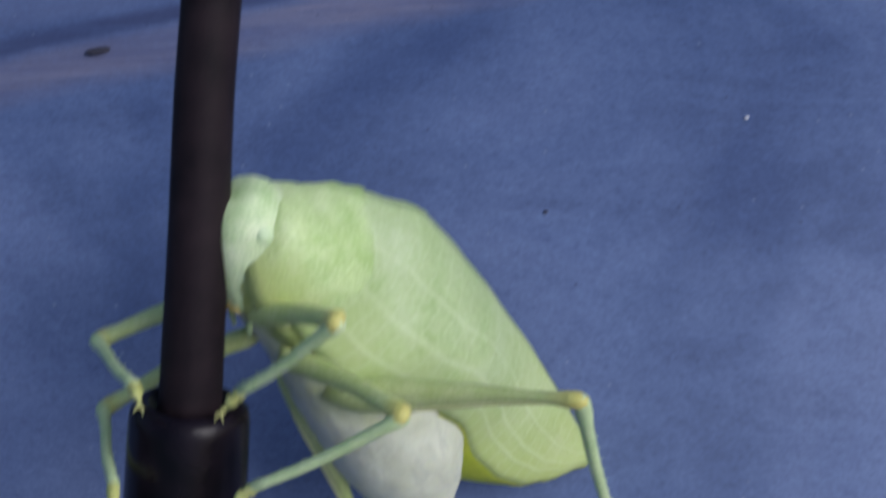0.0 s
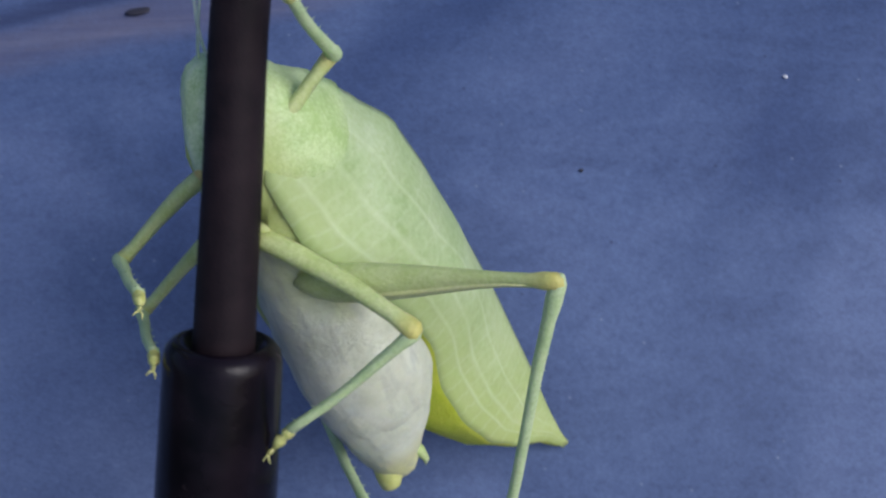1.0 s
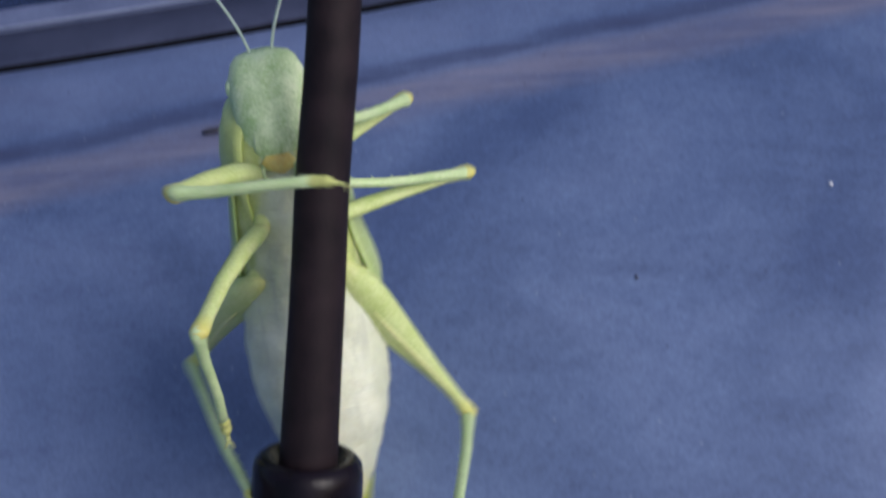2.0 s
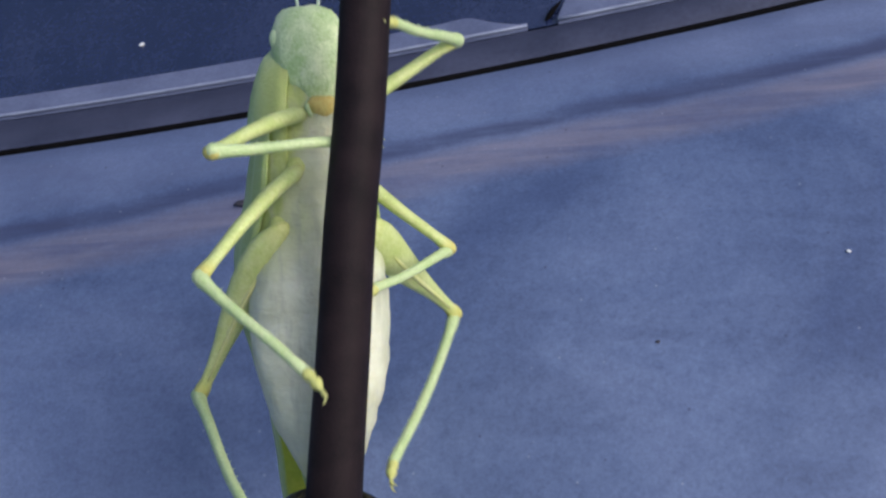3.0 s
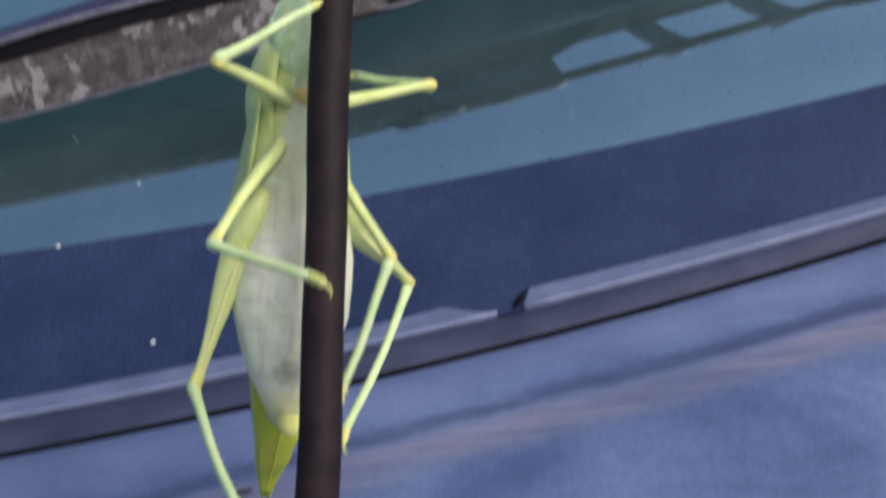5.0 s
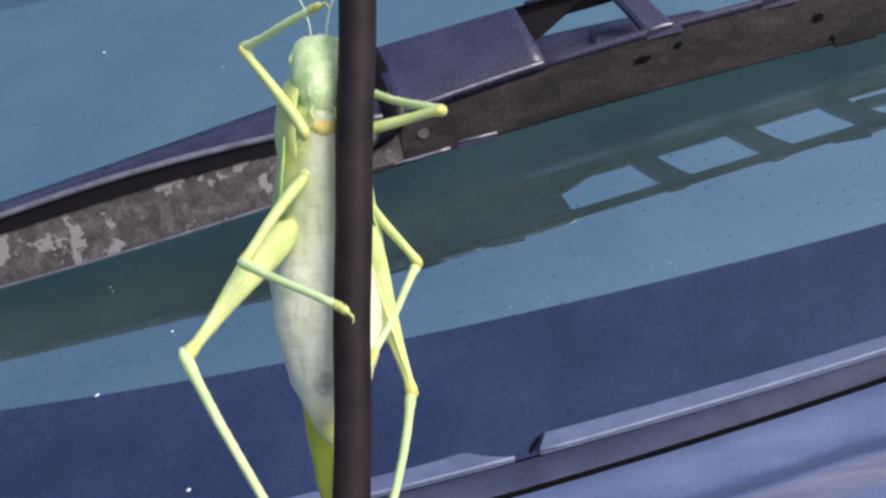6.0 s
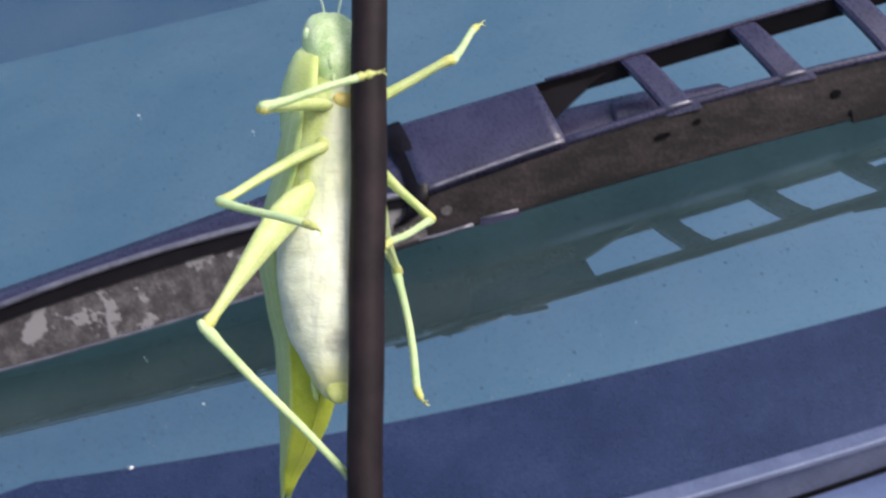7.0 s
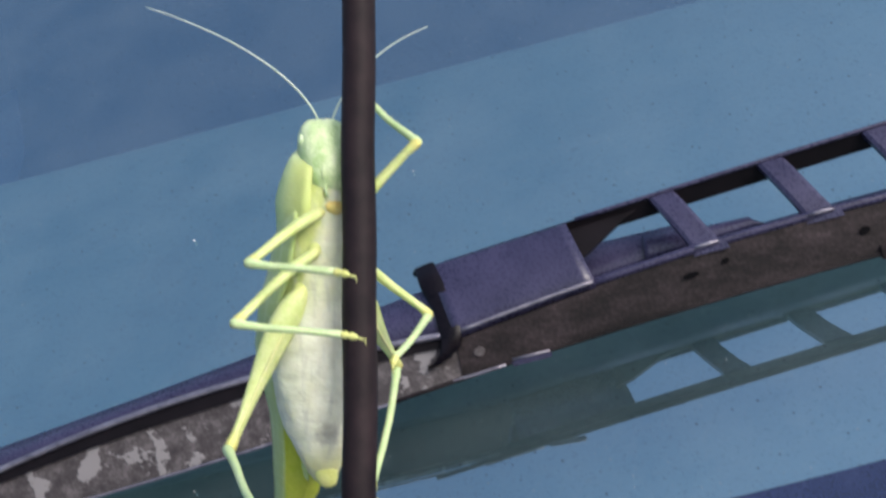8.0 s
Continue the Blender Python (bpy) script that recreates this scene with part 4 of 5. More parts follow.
        ys = table(u, ((0, -1.6), (0.2, -3.9), (0.4, -4.9), (0.65, -5.0), (0.85, -4.6), (1, -3.6)))
        zs = table(u, ((0, 14.4), (0.25, 12.2), (0.5, 8.8), (0.8, 4.4), (1, 1.8)))
        half = []
        for k in range(13):
            v = k / 12
            p, q, r = (1 - v) ** 2, 2 * v * (1 - v), v * v
            half.append((q * xs * 1.52 + r * xs * 0.56, p * yd + q * ((yd + ys) / 2 + 1.6 + 0.4 * u) + r * ys, p * zd + q * (zd + zs) / 2 + r * zs))
        sink = 1 - 0.14 * max(0.0, (u - 0.55) / 0.45) ** 1.5 - 0.10 * max(0.0, (0.12 - u) / 0.12)
        half = [(x * sink, y * sink, z) for x, y, z in half]
        outer = [V(-x, y, z) for x, y, z in reversed(half)] + [V(x, y, z) for x, y, z in half[1:]]
        inner = [Vector((p.x * 0.93, p.y * 0.93 - 0.00005, p.z)) for p in reversed(outer)]
        loops.append(outer + inner)
    rings(bm, loops)
    for v in bm.verts:
        v.co += Vector(noise.noise_vector(v.co * 800)) * 0.00012
    saddle = part("saddle", bm, SADDLESKIN, bug, "mottled green saddle-shaped shield behind the head")
    # forewings: broad leaf blades folded roof-like over the back
    ridge = ((-13, 4.4), (-11, 6.3), (-7.8, 9.5), (-3, 12.7), (3, 13.9), (10, 14.9), (20, 15.9), (30, 16.4), (40.1, 16.6))
    hem = ((-13, 1.0), (-10, -2.0), (-7.5, -3.5), (-1.2, -3.2), (4.7, -1.2), (9.6, 2.2), (15, 3.9), (20, 3.7), (25, 4.6), (30, 6.7), (33, 9.4), (37.2, 14.2), (40.1, 16.3))
    flare = ((-13, 3.6), (-8, 4.5), (-1.2, 5.1), (4.7, 6.2), (9.6, 6.1), (15, 4.9), (20, 3.7), (26, 3.0), (33, 1.9), (40.1, 0.35))
    for s in (-1, 1):
        bm = bmesh.new()
        uvl = bm.loops.layers.uv.new("UVMap")
        nu, nv = 52, 16
        grid = []
        for i in range(nu + 1):
            u = i / nu
            d = -9.5 + 49.6 * u
            ry, ey, ex = table(d, ridge), table(d, hem), table(d, flare)
            cx, cy = ex * table(u, ((0, 1.5), (0.2, 1.62), (0.36, 1.45), (0.5, 1.3), (0.7, 1.22), (1, 1.2))), (ry + ey) / 2 + 1.4
            row = []
            for j in range(nv + 1):
                v = j / nv
                p, q, r = (1 - v) ** 2, 2 * v * (1 - v), v * v
                wave = 0.10 * math.sin(7 * v + 9 * u) * math.sin(math.pi * v)
                row.append(bm.verts.new(V(s * (p * 0.25 + q * cx + r * ex + wave), p * ry + q * cy + r * ey, -d)))
            grid.append(row)
        for i in range(nu):
            for j in range(nv):
                f = bm.faces.new((grid[i][j], grid[i + 1][j], grid[i + 1][j + 1], grid[i][j + 1]))
                for l, (a, b) in zip(f.loops, ((i, j), (i + 1, j), (i + 1, j + 1), (i, j + 1))):
                    l[uvl].uv = (a / nu, b / nv)
        w = part("forewing", bm, WING, bug, "leaf-like green forewing with pale veins")
        m = w.modifiers.new("thick", "SOLIDIFY")
        m.thickness, m.offset = 0.0002, 0
    # hind wings: yellow-green fans folded between the forewings, pleated lengthwise
    for s in (-1, 1):
        bm = bmesh.new()
        loops = []
        for i in range(30):
            u = i / 29
            d = 10.5 + 28.8 * u
            e, x = table(d, hem) - 0.15, table(d, flare) * 1.02
            sag = table(d, ((10.5, 0.2), (15, 1.4), (19, 2.7), (23, 2.6), (27, 1.8), (31, 0.9), (36, 0.3), (40, 0.0)))
            low = [V(s * (-0.15 + (x + 0.15) * k / 6), e - sag * (1 - (k / 6) ** 1.6) + (0.22 if k % 2 else 0.0) * (1 - u), -d) for k in range(7)]
            loops.append(low + [p + V(0, 0.5 + 0.9 * (1 - u), 0) for p in reversed(low)])
        rings(bm, loops)
        part("hind_wing", bm, HINDWING, bug, "folded yellow-green hind wing")
    # tail: short curved ovipositor and two prongs
    bm = bmesh.new()
    loft(bm, [(-24.0, 0, -2.4, 1.7, 1.6), (-25.4, 0, -2.8, 1.6, 1.5), (-26.4, 0, -3.2, 1.5, 1.2), (-27.2, 0, -3.4, 1.1, 1.0), (-27.6, 0, -3.4, 0.5, 0.5)], 16)
    part("ovipositor", bm, TAIL, bug, "short yellow-green tail blade")
    for s in (-1, 1):
        bm = bmesh.new()
        tube(bm, [V(s * 1.5, -0.6, -23.8), V(s * 1.9, -0.1, -25.2), V(s * 1.7, 0.2, -26.6), V(s * 1.5, 0.0, -27.2)], [0.0008, 0.0006, 0.00035, 0.0001], 8)
        part("cercus", bm, SKIN, bug, "short pointed tail prong")
    # legs: thigh and shin are parts of their own, the foot hangs on the shin
    legs = {}
    for side in "LR":
        for k in "123":
            lf, lt = FEMUR[k] * 0.001, TIBIA[k] * 0.001
            thick = {"1": 1.10, "2": 1.06, "3": 1.0}[k] * 0.001
            sx = -1 if side == "L" else 1
            hx, hy, hz = HIPS[k]
            # hip joint: a rounded cone that hangs from the thorax
            bm = bmesh.new()
            big = {"1": 0.75, "2": 0.8, "3": 0.95}[k]
            loft(bm, [(hz + dz * big, sx * (hx - dx), hy + 1.5 * big - dy * big, r * big, r * 0.9 * big) for dz, dx, dy, r in ((2.0, 0.5, 0.2, 0.35), (1.5, 0.4, 0.45, 0.95), (0.6, 0.2, 0.75, 1.2), (-0.3, 0.0, 0.9, 1.1), (-1.0, -0.1, 0.9, 0.75), (-1.4, -0.1, 0.8, 0.25))], 16)
            part("coxa", bm, FLANK, bug, "rounded green hip joint")
            bm = bmesh.new()
            if k == "3":
                prof = [(-0.04, 0.35), (-0.01, 1.0), (0.05, 1.7), (0.12, 2.1), (0.22, 2.2), (0.32, 2.05), (0.43, 1.78), (0.56, 1.42), (0.69, 1.02), (0.81, 0.78), (0.91, 0.68), (0.955, 0.86), (1.0, 0.86), (1.025, 0.4)]
                rings(bm, [oval(a * lf, 0.0003 * math.sin(a * 5), 0.02 * lf * math.sin(math.pi * a), thick * r, thick * r * (0.72 if a < 0.9 else 0.9), 18) for a, r in prof])
            else:
                prof = [(-0.03, 0.7), (0.05, 1.05), (0.25, 1.0), (0.55, 0.84), (0.85, 0.74), (0.96, 0.90), (1.0, 0.88), (1.03, 0.45)]
                rings(bm, [oval(a * lf, 0.0002 * math.sin(a * 5), 0.035 * lf * math.sin(math.pi * a), thick * r * 0.75, thick * r, 14) for a, r in prof])
            femur = part("femur", bm, LEG, bug, "yellow-green thigh, thick near the body" if k == "3" else "slim yellow-green thigh")
            if k == "3":
                # pale keel under the thigh
                bm = bmesh.new()
                tube(bm, [Vector((0.0003 * math.sin(a * 5), 0.02 * lf * math.sin(math.pi * a) - thick * r * 0.70, a * lf)) for a, r in prof[4:11]], [0.00010, 0.00026, 0.0003, 0.00027, 0.00024, 0.0002, 0.00012], 7)
                part("keel", bm, KEEL, femur, "pale yellow keel")
            bm = bmesh.new()
            r0 = 0.00072 if k == "3" else thick * 0.64
            rings(bm, [oval(a * lt, 0.00012 * math.sin(a * 7), -0.018 * lt * math.sin(math.pi * a), r0 * r, r0 * r, 10) for a, r in ((-0.03, 0.5), (0.0, 1.05), (0.06, 1.1), (0.12, 0.88), (0.3, 0.80), (0.5, 0.74), (0.7, 0.74), (0.9, 0.72), (1.0, 0.78), (1.015, 0.4))])
            # short spines in two rows
            n = 14 if k == "3" else 6
            for i in range(n):
                z = lt * (0.18 + 0.76 * i / (n - 1))
                for e in (-1, 1):
                    c = Vector((e * r0 * 0.45, -0.018 * lt * math.sin(math.pi * z / lt) + r0 * 0.5, z))
                    tube(bm, [c, c + Vector((e * 0.00012, 0.00026, 0.00018))], [0.00007, 0.00002], 5)
            tibia = part("tibia", bm, SHIN, bug, "pale green shin")
            bm = bmesh.new()
            z = lt
            tube(bm, [Vector((0, y, z + d)) for y, d in ((0, -0.0004), (-0.0001, 0.0001), (-0.0001, 0.0006), (-0.0002, 0.0009), (-0.0002, 0.0013), (-0.0003, 0.0017), (-0.0004, 0.0021), (-0.0005, 0.0024))], [0.00034, 0.00052, 0.00060, 0.00034, 0.00058, 0.00052, 0.0003, 0.00016], 10)
            tube(bm, [Vector((0, -0.0005, z + 0.0023)), Vector((0, -0.0006, z + 0.0028)), Vector((0, -0.0007, z + 0.0032))], [0.00016, 0.00024, 0.00012], 7)
            for e in (-1, 1):
                tube(bm, [Vector((0, -0.0007, z + 0.0031)), Vector((e * 0.0003, -0.0009, z + 0.0034)), Vector((e * 0.00045, -0.0013, z + 0.0035))], [0.00014, 0.0001, 0.00004], 6)
            part("tarsus", bm, FOOT, tibia, "small yellowish padded foot with claws")
            legs[side + k] = (femur, tibia)
    return bug, legs, feelers, head, saddle


def limb(a, b, lean):
    """A pose at a whose z axis runs to b."""
    z = (b - a).normalized()
    y = (lean - z * lean.dot(z)).normalized()
    x = y.cross(z)
    m = Matrix((x, y, z)).transposed().to_4x4()
    m.translation = a
    return m


# ---- ground, grit and debris ----
def build_ground():
    bm = bmesh.new()
    sizes = [-2500, -300, -40, -8, -2, 2, 8, 40, 300, 2500]
    vs = [[bm.verts.new((x, y, -0.86)) for x in sizes] for y in sizes]
    for i in range(9):
        for j in range(9):
            bm.faces.new((vs[i][j], vs[i][j + 1], vs[i + 1][j + 1], vs[i + 1][j]))
    g = part("ground", bm, ASPHALT, None, smooth=False)
    tagged(g, "grey asphalt ground under the car", "ground", kind="structure")


def grain(name, x, y, z, r, mat, label, long=1.0, turn=0.0):
    bm = bmesh.new()
    bmesh.ops.create_icosphere(bm, subdivisions=2, radius=1.0)
    for v in bm.verts:
        c = v.co * (1 + 0.35 * noise.noise(v.co * 1.7 + Vector((x * 99, y * 77, 0))))
        a, b = c.x * r * long, c.y * r
        v.co = (x + a * math.cos(turn) - b * math.sin(turn), y + a * math.sin(turn) + b * math.cos(turn), z + c.z * r * 0.4)
    ob = part(name, bm, mat)
    return tagged(ob, label, "debris")


build_ground()
build_car()
build_wiper()
build_antenna()
BUG, LEGS, FEELERS, HEAD, SADDLE = build_katydid()
grain("dry_leaf_scrap", -0.0234, 0.0715, hood_z(-0.0234, 0.0715) + 0.0003, 0.0008, DEBRIS, "dark scrap of dry debris lying on the bonnet", 2.2, 0.25)
grain("grit_grain", 0.0631, 0.0557, hood_z(0.0631, 0.0557) + 0.0001, 0.00033, GRIT, "tiny pale grain of grit on the bonnet")
grain("grit_grain", 0.0362, 0.0448, hood_z(0.0362, 0.0448) + 0.0001, 0.0003, DEBRIS, "tiny dark grain of grit on the bonnet")
for gx, gy, gr in ((-0.0490, 0.1157, 0.0005), (-0.0746, 0.1428, 0.0005), (-0.0766, 0.1730, 0.0003), (-0.0582, 0.1564, 0.0003), (-0.0948, 0.2631, 0.0004), (-0.02, 0.27, 0.0003), (-0.055, 0.245, 0.0003), (0.12, 0.158, 0.0003)):
    grain("grit_grain", gx, gy, glass_z(gx, gy) + 0.0008, gr, GRIT, "tiny pale grain of grit on the windscreen", 1.5, 1.3)


def motions():
    walk(BUG, [
        (0, pose(0.01197, 0.00945, -0.00160, 14.30, -15.29, -51.27)),
        (0.5, pose(0.01019, 0.01199, -0.00119, 11.44, -13.08, -58.00)),
        (1, pose(0.00629, 0.01199, 0.00242, 2.37, -22.24, -42.39)),
        (1.5, pose(0.00315, 0.01649, 0.00600, -15.16, -26.48, -23.27)),
        (2, pose(-0.00187, 0.02070, 0.00940, -22.89, -0.70, 10.13)),
        (2.2, pose(-0.00595, 0.02275, 0.01114, -6.69, 9.83, 25.62)),
        (3.3, pose(-0.00141, 0.02686, 0.02343, -37.26, 13.29, 17.44)),
        (3.5, pose(-0.00369, 0.02984, 0.02788, -17.02, 19.53, 29.75)),
        (4, pose(-0.00143, 0.03315, 0.03486, -4.13, 13.96, 29.57)),
        (4.5, pose(0.00382, 0.03923, 0.04881, -25.63, 17.08, 13.62)),
        (5, pose(0.00254, 0.04481, 0.05354, -19.57, 15.88, 15.33)),
        (5.2, pose(0.00173, 0.04494, 0.05612, -12.55, 14.21, 15.73)),
        (6.3, pose(0.00706, 0.05613, 0.07942, -24.59, 10.37, 10.45)),
        (6.5, pose(0.00434, 0.05803, 0.08203, -15.03, 24.24, 32.97)),
        (7, pose(0.00745, 0.06209, 0.09398, -22.81, 21.69, 28.78)),
        (7.5, pose(0.00721, 0.06879, 0.10528, -12.56, 25.56, 38.47)),
        (8, pose(0.00819, 0.07258, 0.10847, -11.95, 21.17, 33.43)),
    ])
    # head and saddle slide along the body to fit the camera's view
    walk(HEAD, [(t, pose(0, 0, up * K)) for t, up in ((0, -1.70), (0.5, -1.60), (1, -1.50), (1.5, -0.80), (2, -0.52), (2.2, -0.47), (3.3, -0.04), (3.5, -0.17), (4, -0.04), (4.5, 0.50), (5, 1.10), (5.2, 1.07), (6.3, 2.08), (6.5, 2.03), (7, 2.50), (7.5, 2.35), (8, 2.24))])
    walk(SADDLE, [(t, pose(0, 0, up * K)) for t, up in ((0.0, -0.3), (3.5, 0.0), (4.5, 0.4), (5.0, 0.9), (6.5, 1.8), (7.0, 2.2), (8.0, 1.9))])
    for s, feeler in zip((-1, 1), FEELERS):
        root = V(s * 0.9, -1.2, 18.2)
        chord = Vector((s * 17, 12, 19)).normalized()
        rows = []
        for t, d in ((0.0, (-0.387, 0.648, 0.656)), (0.5, (-0.369, 0.561, 0.741)), (1.0, (-0.016, 0.646, 0.763))):
            m = chord.rotation_difference(Vector(d)).to_matrix().to_4x4()
            m.translation = root
            rows.append((t, m))
        walk(feeler, rows + [(t, pose(*root, bend, s * (left if s < 0 else right), 0)) for t, bend, left, right in (
            (1.5, -20, 0, 0), (2.0, 8, 0, 0), (3.3, 5, -4, -4), (4.0, 8, 2, 2), (5.2, 10, -12, -12), (6.5, -4, -6, -6), (7.0, 6, -4, -4), (7.5, -4, 20, -4), (7.8, 0, 15, 10), (8.0, 0, 11, 8))])
    leg_rows("L1", [
        (0, -12.05, -16.15, 8.65, 0.67, -17.17, 11.14),
        (0.5, -12.79, -14.27, 4.63, -0.34, -16.73, 7.43),
        (1, -13.12, -12.48, 2.74, -0.92, -16.63, 4.46),
        (1.5, -16.45, -7.85, 10.95, -7.91, -17.47, 12.86),
        (2, -8.68, -18.23, 11.85, 3.38, -23.07, 12.17),
        (2.2, -12.95, -15.15, 10.79, -0.06, -15.84, 9.21),
        (3.3, -12.17, -14.59, 3.92, 0.60, -12.54, 5.32),
        (3.5, -13.41, -12.50, 3.27, -0.75, -15.36, 2.58),
        (4, -12.79, -12.12, 16.71, -0.39, -12.72, 20.58),
        (4.5, -12.67, -11.54, 1.25, -1.62, -18.20, -0.32),
        (5, -11.17, -16.37, 12.77, -0.71, -12.74, 19.58),
        (5.2, -10.68, -16.43, 13.70, 1.10, -12.59, 17.63),
        (6.3, -7.49, 1.65, 20.77, -2.38, -10.20, 22.37),
        (6.5, -13.91, -13.61, 12.14, -4.43, -17.42, 20.17),
        (7, -13.92, -13.45, 6.09, -2.01, -16.19, 10.51),
        (7.5, -13.68, -9.72, 1.45, -1.11, -12.90, 2.44),
        (8, -14.12, -9.63, 2.09, -4.59, -18.41, 1.02),
    ])
    leg_rows("L2", [
        (0, -12.07, -19.87, 2.30, 1.99, -23.93, 5.62),
        (0.5, -13.72, -16.67, -3.46, -0.27, -20.06, 2.24),
        (1, -16.24, -12.21, -4.63, -2.54, -17.68, -1.95),
        (1.5, -17.18, -8.59, -5.16, -5.02, -16.15, -9.61),
        (2, -8.69, -21.18, -0.02, -9.43, -12.81, -12.44),
        (2.2, -17.97, -13.22, 1.55, -11.82, -9.85, -11.71),
        (3.3, -12.45, -14.15, -7.60, -5.87, -26.69, -12.54),
        (3.5, -16.46, -11.13, -5.07, -2.81, -16.93, -2.82),
        (4, -15.75, -15.32, -1.87, -8.51, -28.43, -2.81),
        (4.5, -14.47, -12.26, -6.96, -1.88, -20.31, -5.64),
        (5, -11.15, -16.19, -6.85, -1.86, -27.73, -9.22),
        (5.2, -10.68, -18.64, -4.07, -1.25, -29.05, -9.33),
        (6.3, -10.88, -15.67, -7.55, -0.15, -24.65, -12.96),
        (6.5, -12.49, -7.29, -10.36, -3.70, -18.47, -15.13),
        (7, -17.49, -7.10, -5.02, -10.40, -19.61, -9.28),
        (7.5, -15.34, -7.78, -7.81, -3.50, -16.88, -6.41),
        (8, -16.13, -9.98, -6.16, -3.04, -17.19, -7.50),
    ])
    leg_rows("L3", [
        (0, -1.52, -9.77, -25.98, 21.09, -20.66, -11.44),
        (0.5, -12.26, 1.45, -24.70, 12.37, -11.23, -16.13),
        (1, -13.22, -0.86, -24.84, 13.18, -12.86, -24.13),
        (1.5, -6.47, 5.52, -24.52, 12.88, -15.95, -26.91),
        (2, -15.59, 12.34, -16.17, -8.19, -15.54, -19.16),
        (2.2, -13.49, 8.04, -21.27, -11.28, -20.75, -18.64),
        (3.3, -11.54, 10.86, -19.99, -10.89, -16.27, -30.21),
        (3.5, -13.41, -4.80, -25.05, -19.34, -32.97, -21.54),
        (4, -17.12, 9.22, -18.14, -10.40, -18.96, -19.32),
        (4.5, -14.98, 3.68, -22.82, -4.57, -17.90, -39.16),
        (5, -11.63, -0.15, -25.27, -8.50, -28.02, -32.65),
        (5.2, -13.09, -6.57, -25.08, -12.23, -35.47, -22.82),
        (6.3, -18.28, -21.04, -13.88, -5.86, -15.17, -39.42),
        (6.5, -22.88, -5.98, -18.35, 2.96, -7.12, -31.48),
        (7, -19.71, -8.27, -21.05, 1.24, -5.41, -40.89),
        (7.5, -14.48, -1.93, -24.46, -14.72, -27.68, -37.79),
        (8, -15.45, -5.11, -24.14, -20.12, -33.63, -26.53),
    ])
    leg_rows("R1", [
        (0, 15.95, -3.24, 13.46, 7.24, -11.17, 7.95),
        (0.5, 14.69, -3.73, 16.52, 4.40, -11.47, 14.75),
        (1, 7.44, 6.57, 15.45, 14.77, 0.41, 24.24),
        (1.5, 15.78, -1.95, 13.09, 20.07, -13.30, 17.76),
        (2, 13.59, 3.01, 12.34, 6.39, -7.76, 13.47),
        (2.2, 16.17, -1.75, 10.82, 5.01, -8.33, 11.94),
        (3.3, 13.76, -7.07, 17.96, 4.87, -16.55, 18.27),
        (3.5, 14.67, -3.60, 16.52, 4.03, -11.07, 16.61),
        (4, 16.54, -3.24, 8.45, 5.06, -8.53, 11.49),
        (4.5, 13.42, -2.33, 17.97, 6.96, 7.32, 23.82),
        (5, 16.09, -2.52, 12.40, 8.45, 7.90, 13.79),
        (5.2, 14.52, -13.02, 10.94, 7.43, -2.14, 10.37),
        (6.3, 14.46, -13.12, 10.97, 6.64, -4.07, 16.07),
        (6.5, 16.18, -5.34, 13.29, 13.66, 6.69, 17.50),
        (7, 13.34, -12.52, 15.43, 20.65, -4.72, 22.83),
        (7.5, 11.58, -5.72, 20.39, 13.07, 5.18, 27.31),
        (8, 11.03, -10.58, 19.65, 8.82, 0.62, 25.88),
    ])
    leg_rows("R2", [
        (0, 19.79, -4.06, 4.85, 10.75, -15.75, 2.27),
        (0.5, 14.90, -0.24, -7.21, 7.47, -13.25, -6.63),
        (1, 17.07, -3.34, -5.55, 7.85, -13.83, -11.02),
        (1.5, 7.64, -1.13, -12.12, 8.87, -15.43, -16.50),
        (2, 18.71, 0.66, 4.12, 5.89, -6.55, 7.09),
        (2.2, 19.69, -6.25, 0.91, 6.15, -8.57, 6.95),
        (3.3, 12.87, 3.57, -6.69, 3.82, -6.96, -12.36),
        (3.5, 12.52, 8.09, 0.53, 6.02, -4.72, -3.78),
        (4, 17.89, -5.34, -4.46, 4.41, -9.07, 0.98),
        (4.5, 12.44, 0.97, -8.87, 7.65, 12.08, -17.73),
        (5, 8.58, -16.52, -8.14, 3.87, -16.68, -22.38),
        (5.2, 15.13, 1.48, -5.89, 11.95, -10.87, -13.78),
        (6.3, 11.51, 3.12, -8.21, 3.79, -2.21, -19.92),
        (6.5, 13.16, -0.70, -9.06, 6.64, -8.93, -19.78),
        (7, 16.23, 1.14, -4.55, 5.63, -8.30, -9.39),
        (7.5, 15.03, 0.46, -6.69, 8.58, -5.21, -18.98),
        (8, 16.64, -2.52, -5.95, 6.87, -12.59, -11.26),
    ])
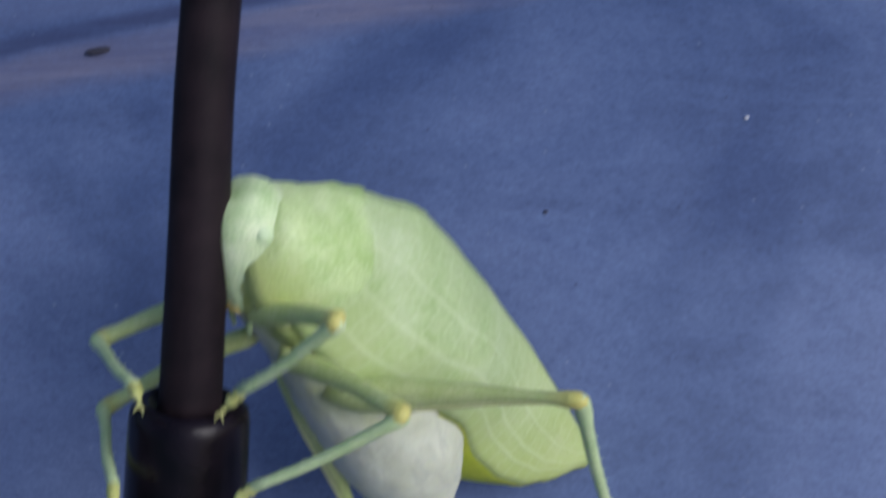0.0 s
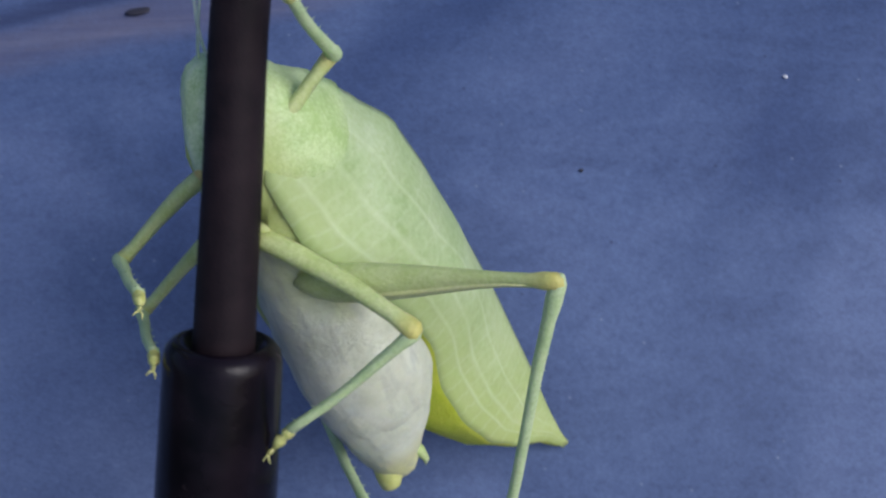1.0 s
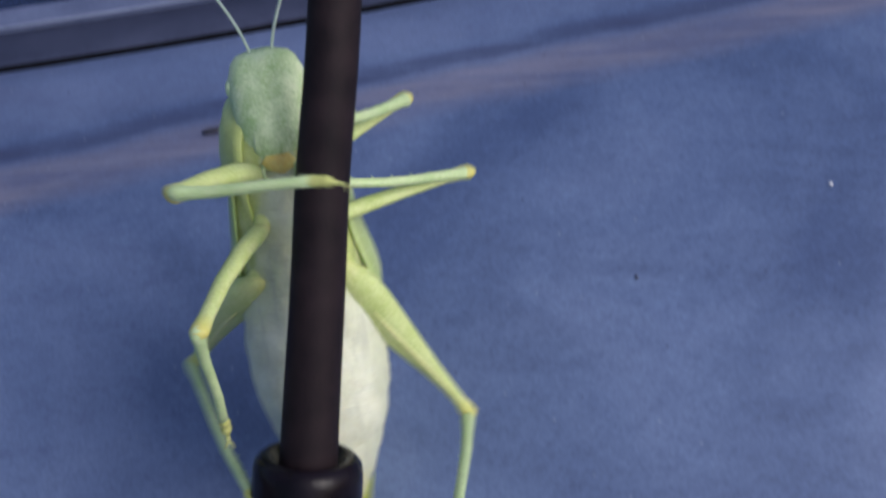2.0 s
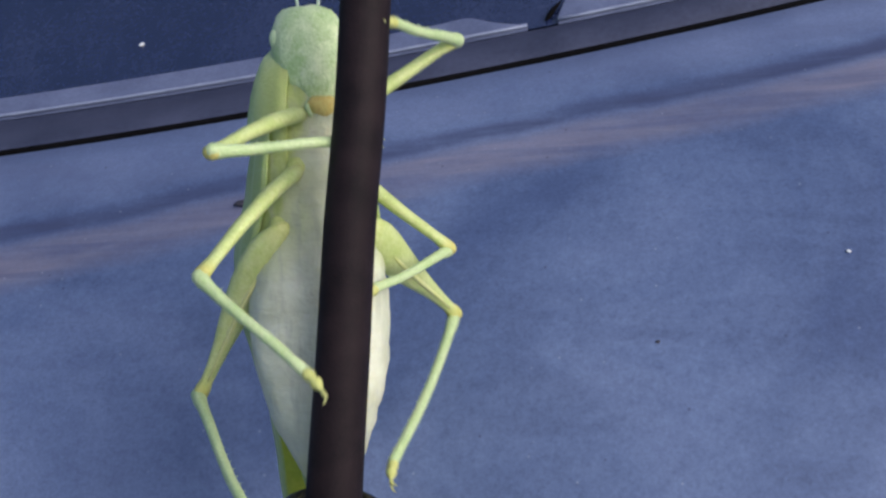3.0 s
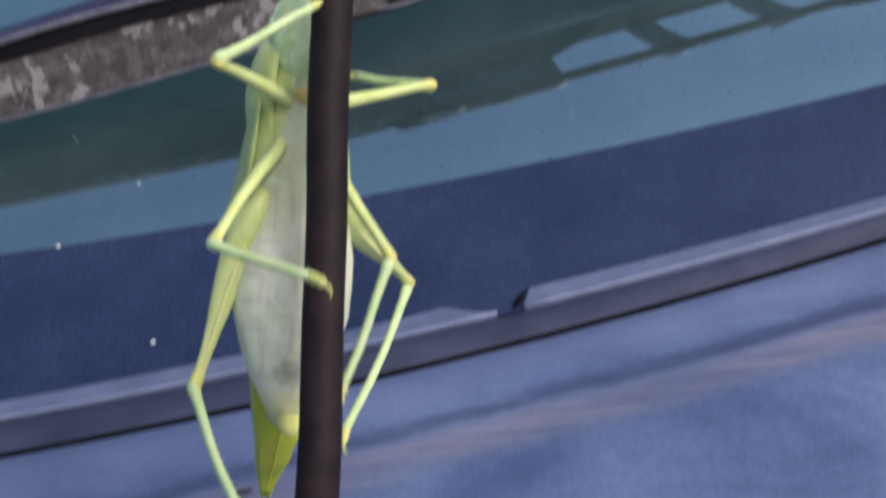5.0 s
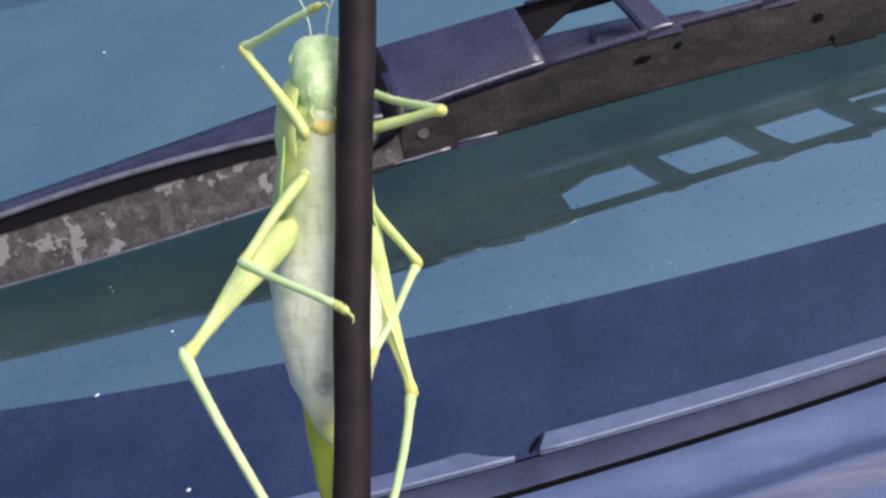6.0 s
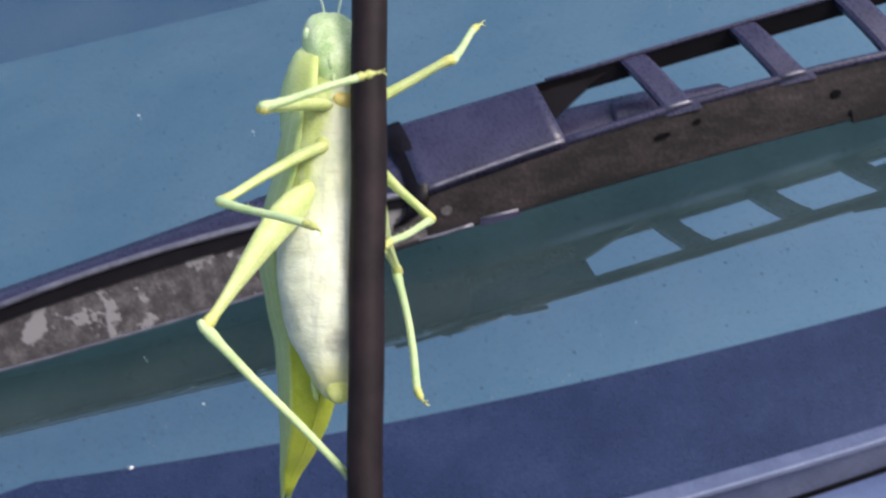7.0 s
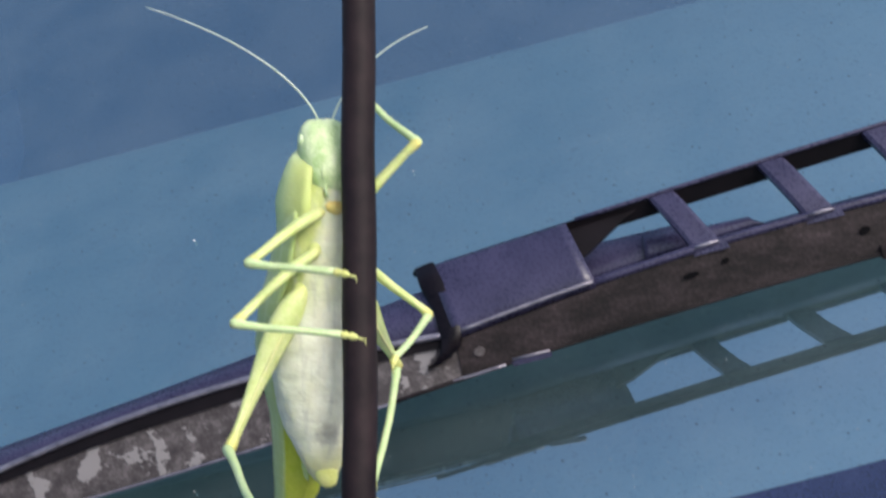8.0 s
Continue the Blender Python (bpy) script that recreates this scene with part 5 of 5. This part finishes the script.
    leg_rows("R3", [
        (0, 25.63, 7.86, -2.87, 21.08, 6.51, -31.48),
        (0.5, 22.25, 9.75, -11.29, 24.54, 11.19, -40.16),
        (1, 26.76, 5.43, -4.64, 17.63, -4.59, -30.28),
        (1.5, 25.85, -8.19, -13.62, 6.81, -9.59, -35.45),
        (2, 14.87, 1.30, -23.66, 10.04, -27.21, -21.47),
        (2.2, 14.08, -10.88, -23.85, 2.26, -35.79, -14.88),
        (3.3, 17.23, 15.72, -7.67, 3.44, -3.15, -24.83),
        (3.5, 19.47, 11.84, -12.69, 4.75, -12.14, -19.74),
        (4, 15.49, 2.88, -22.85, 0.75, -22.00, -20.70),
        (4.5, 12.02, -0.27, -25.17, 3.36, -25.08, -37.42),
        (5, 17.73, 12.60, -13.78, 5.79, -9.08, -28.91),
        (5.2, 14.26, 10.93, -18.58, 5.01, -14.21, -29.68),
        (6.3, 9.02, -2.72, -26.25, 3.52, -28.19, -38.98),
        (6.5, 20.14, 13.50, -7.89, 9.07, -6.95, -25.22),
        (7, 16.79, 14.82, -10.96, 10.08, -6.73, -29.17),
        (7.5, 18.90, 9.97, -15.79, 4.99, -13.14, -26.45),
        (8, 17.56, 11.66, -15.24, 4.61, -10.02, -29.52),
    ])


def leg_rows(key, rows):
    femur, tibia = LEGS[key]
    hip = Vector(HIPS[key[1]]) * K
    if key[0] == "L":
        hip.x = -hip.x
    keys = [(t, (Vector(p[:3]) * 0.001 - hip), Vector(p[3:]) * 0.001 - Vector(p[:3]) * 0.001) for t, *p in rows]
    lf, lt = FEMUR[key[1]] * 0.001, TIBIA[key[1]] * 0.001
    up, down = [], []

    def put(t, a, b):
        knee = hip + a.normalized() * lf
        up.append((t, limb(hip, knee, Vector((0, 1, 0.2)))))
        down.append((t, limb(knee, knee + b, Vector((0, 1, 0.6)))))

    for (t0, a0, b0), (t1, a1, b1) in zip(keys, keys[1:]):
        n = max(1, round((t1 - t0) / 0.1))
        for i in range(n):
            u = i / n
            u = 0.5 * u + 0.5 * u * u * (3 - 2 * u)
            put(t0 + (t1 - t0) * i / n, a0.normalized().slerp(a1.normalized(), u), b0.normalized().slerp(b1.normalized(), u))
    put(*keys[-1])
    walk(femur, up)
    walk(tibia, down)


motions()
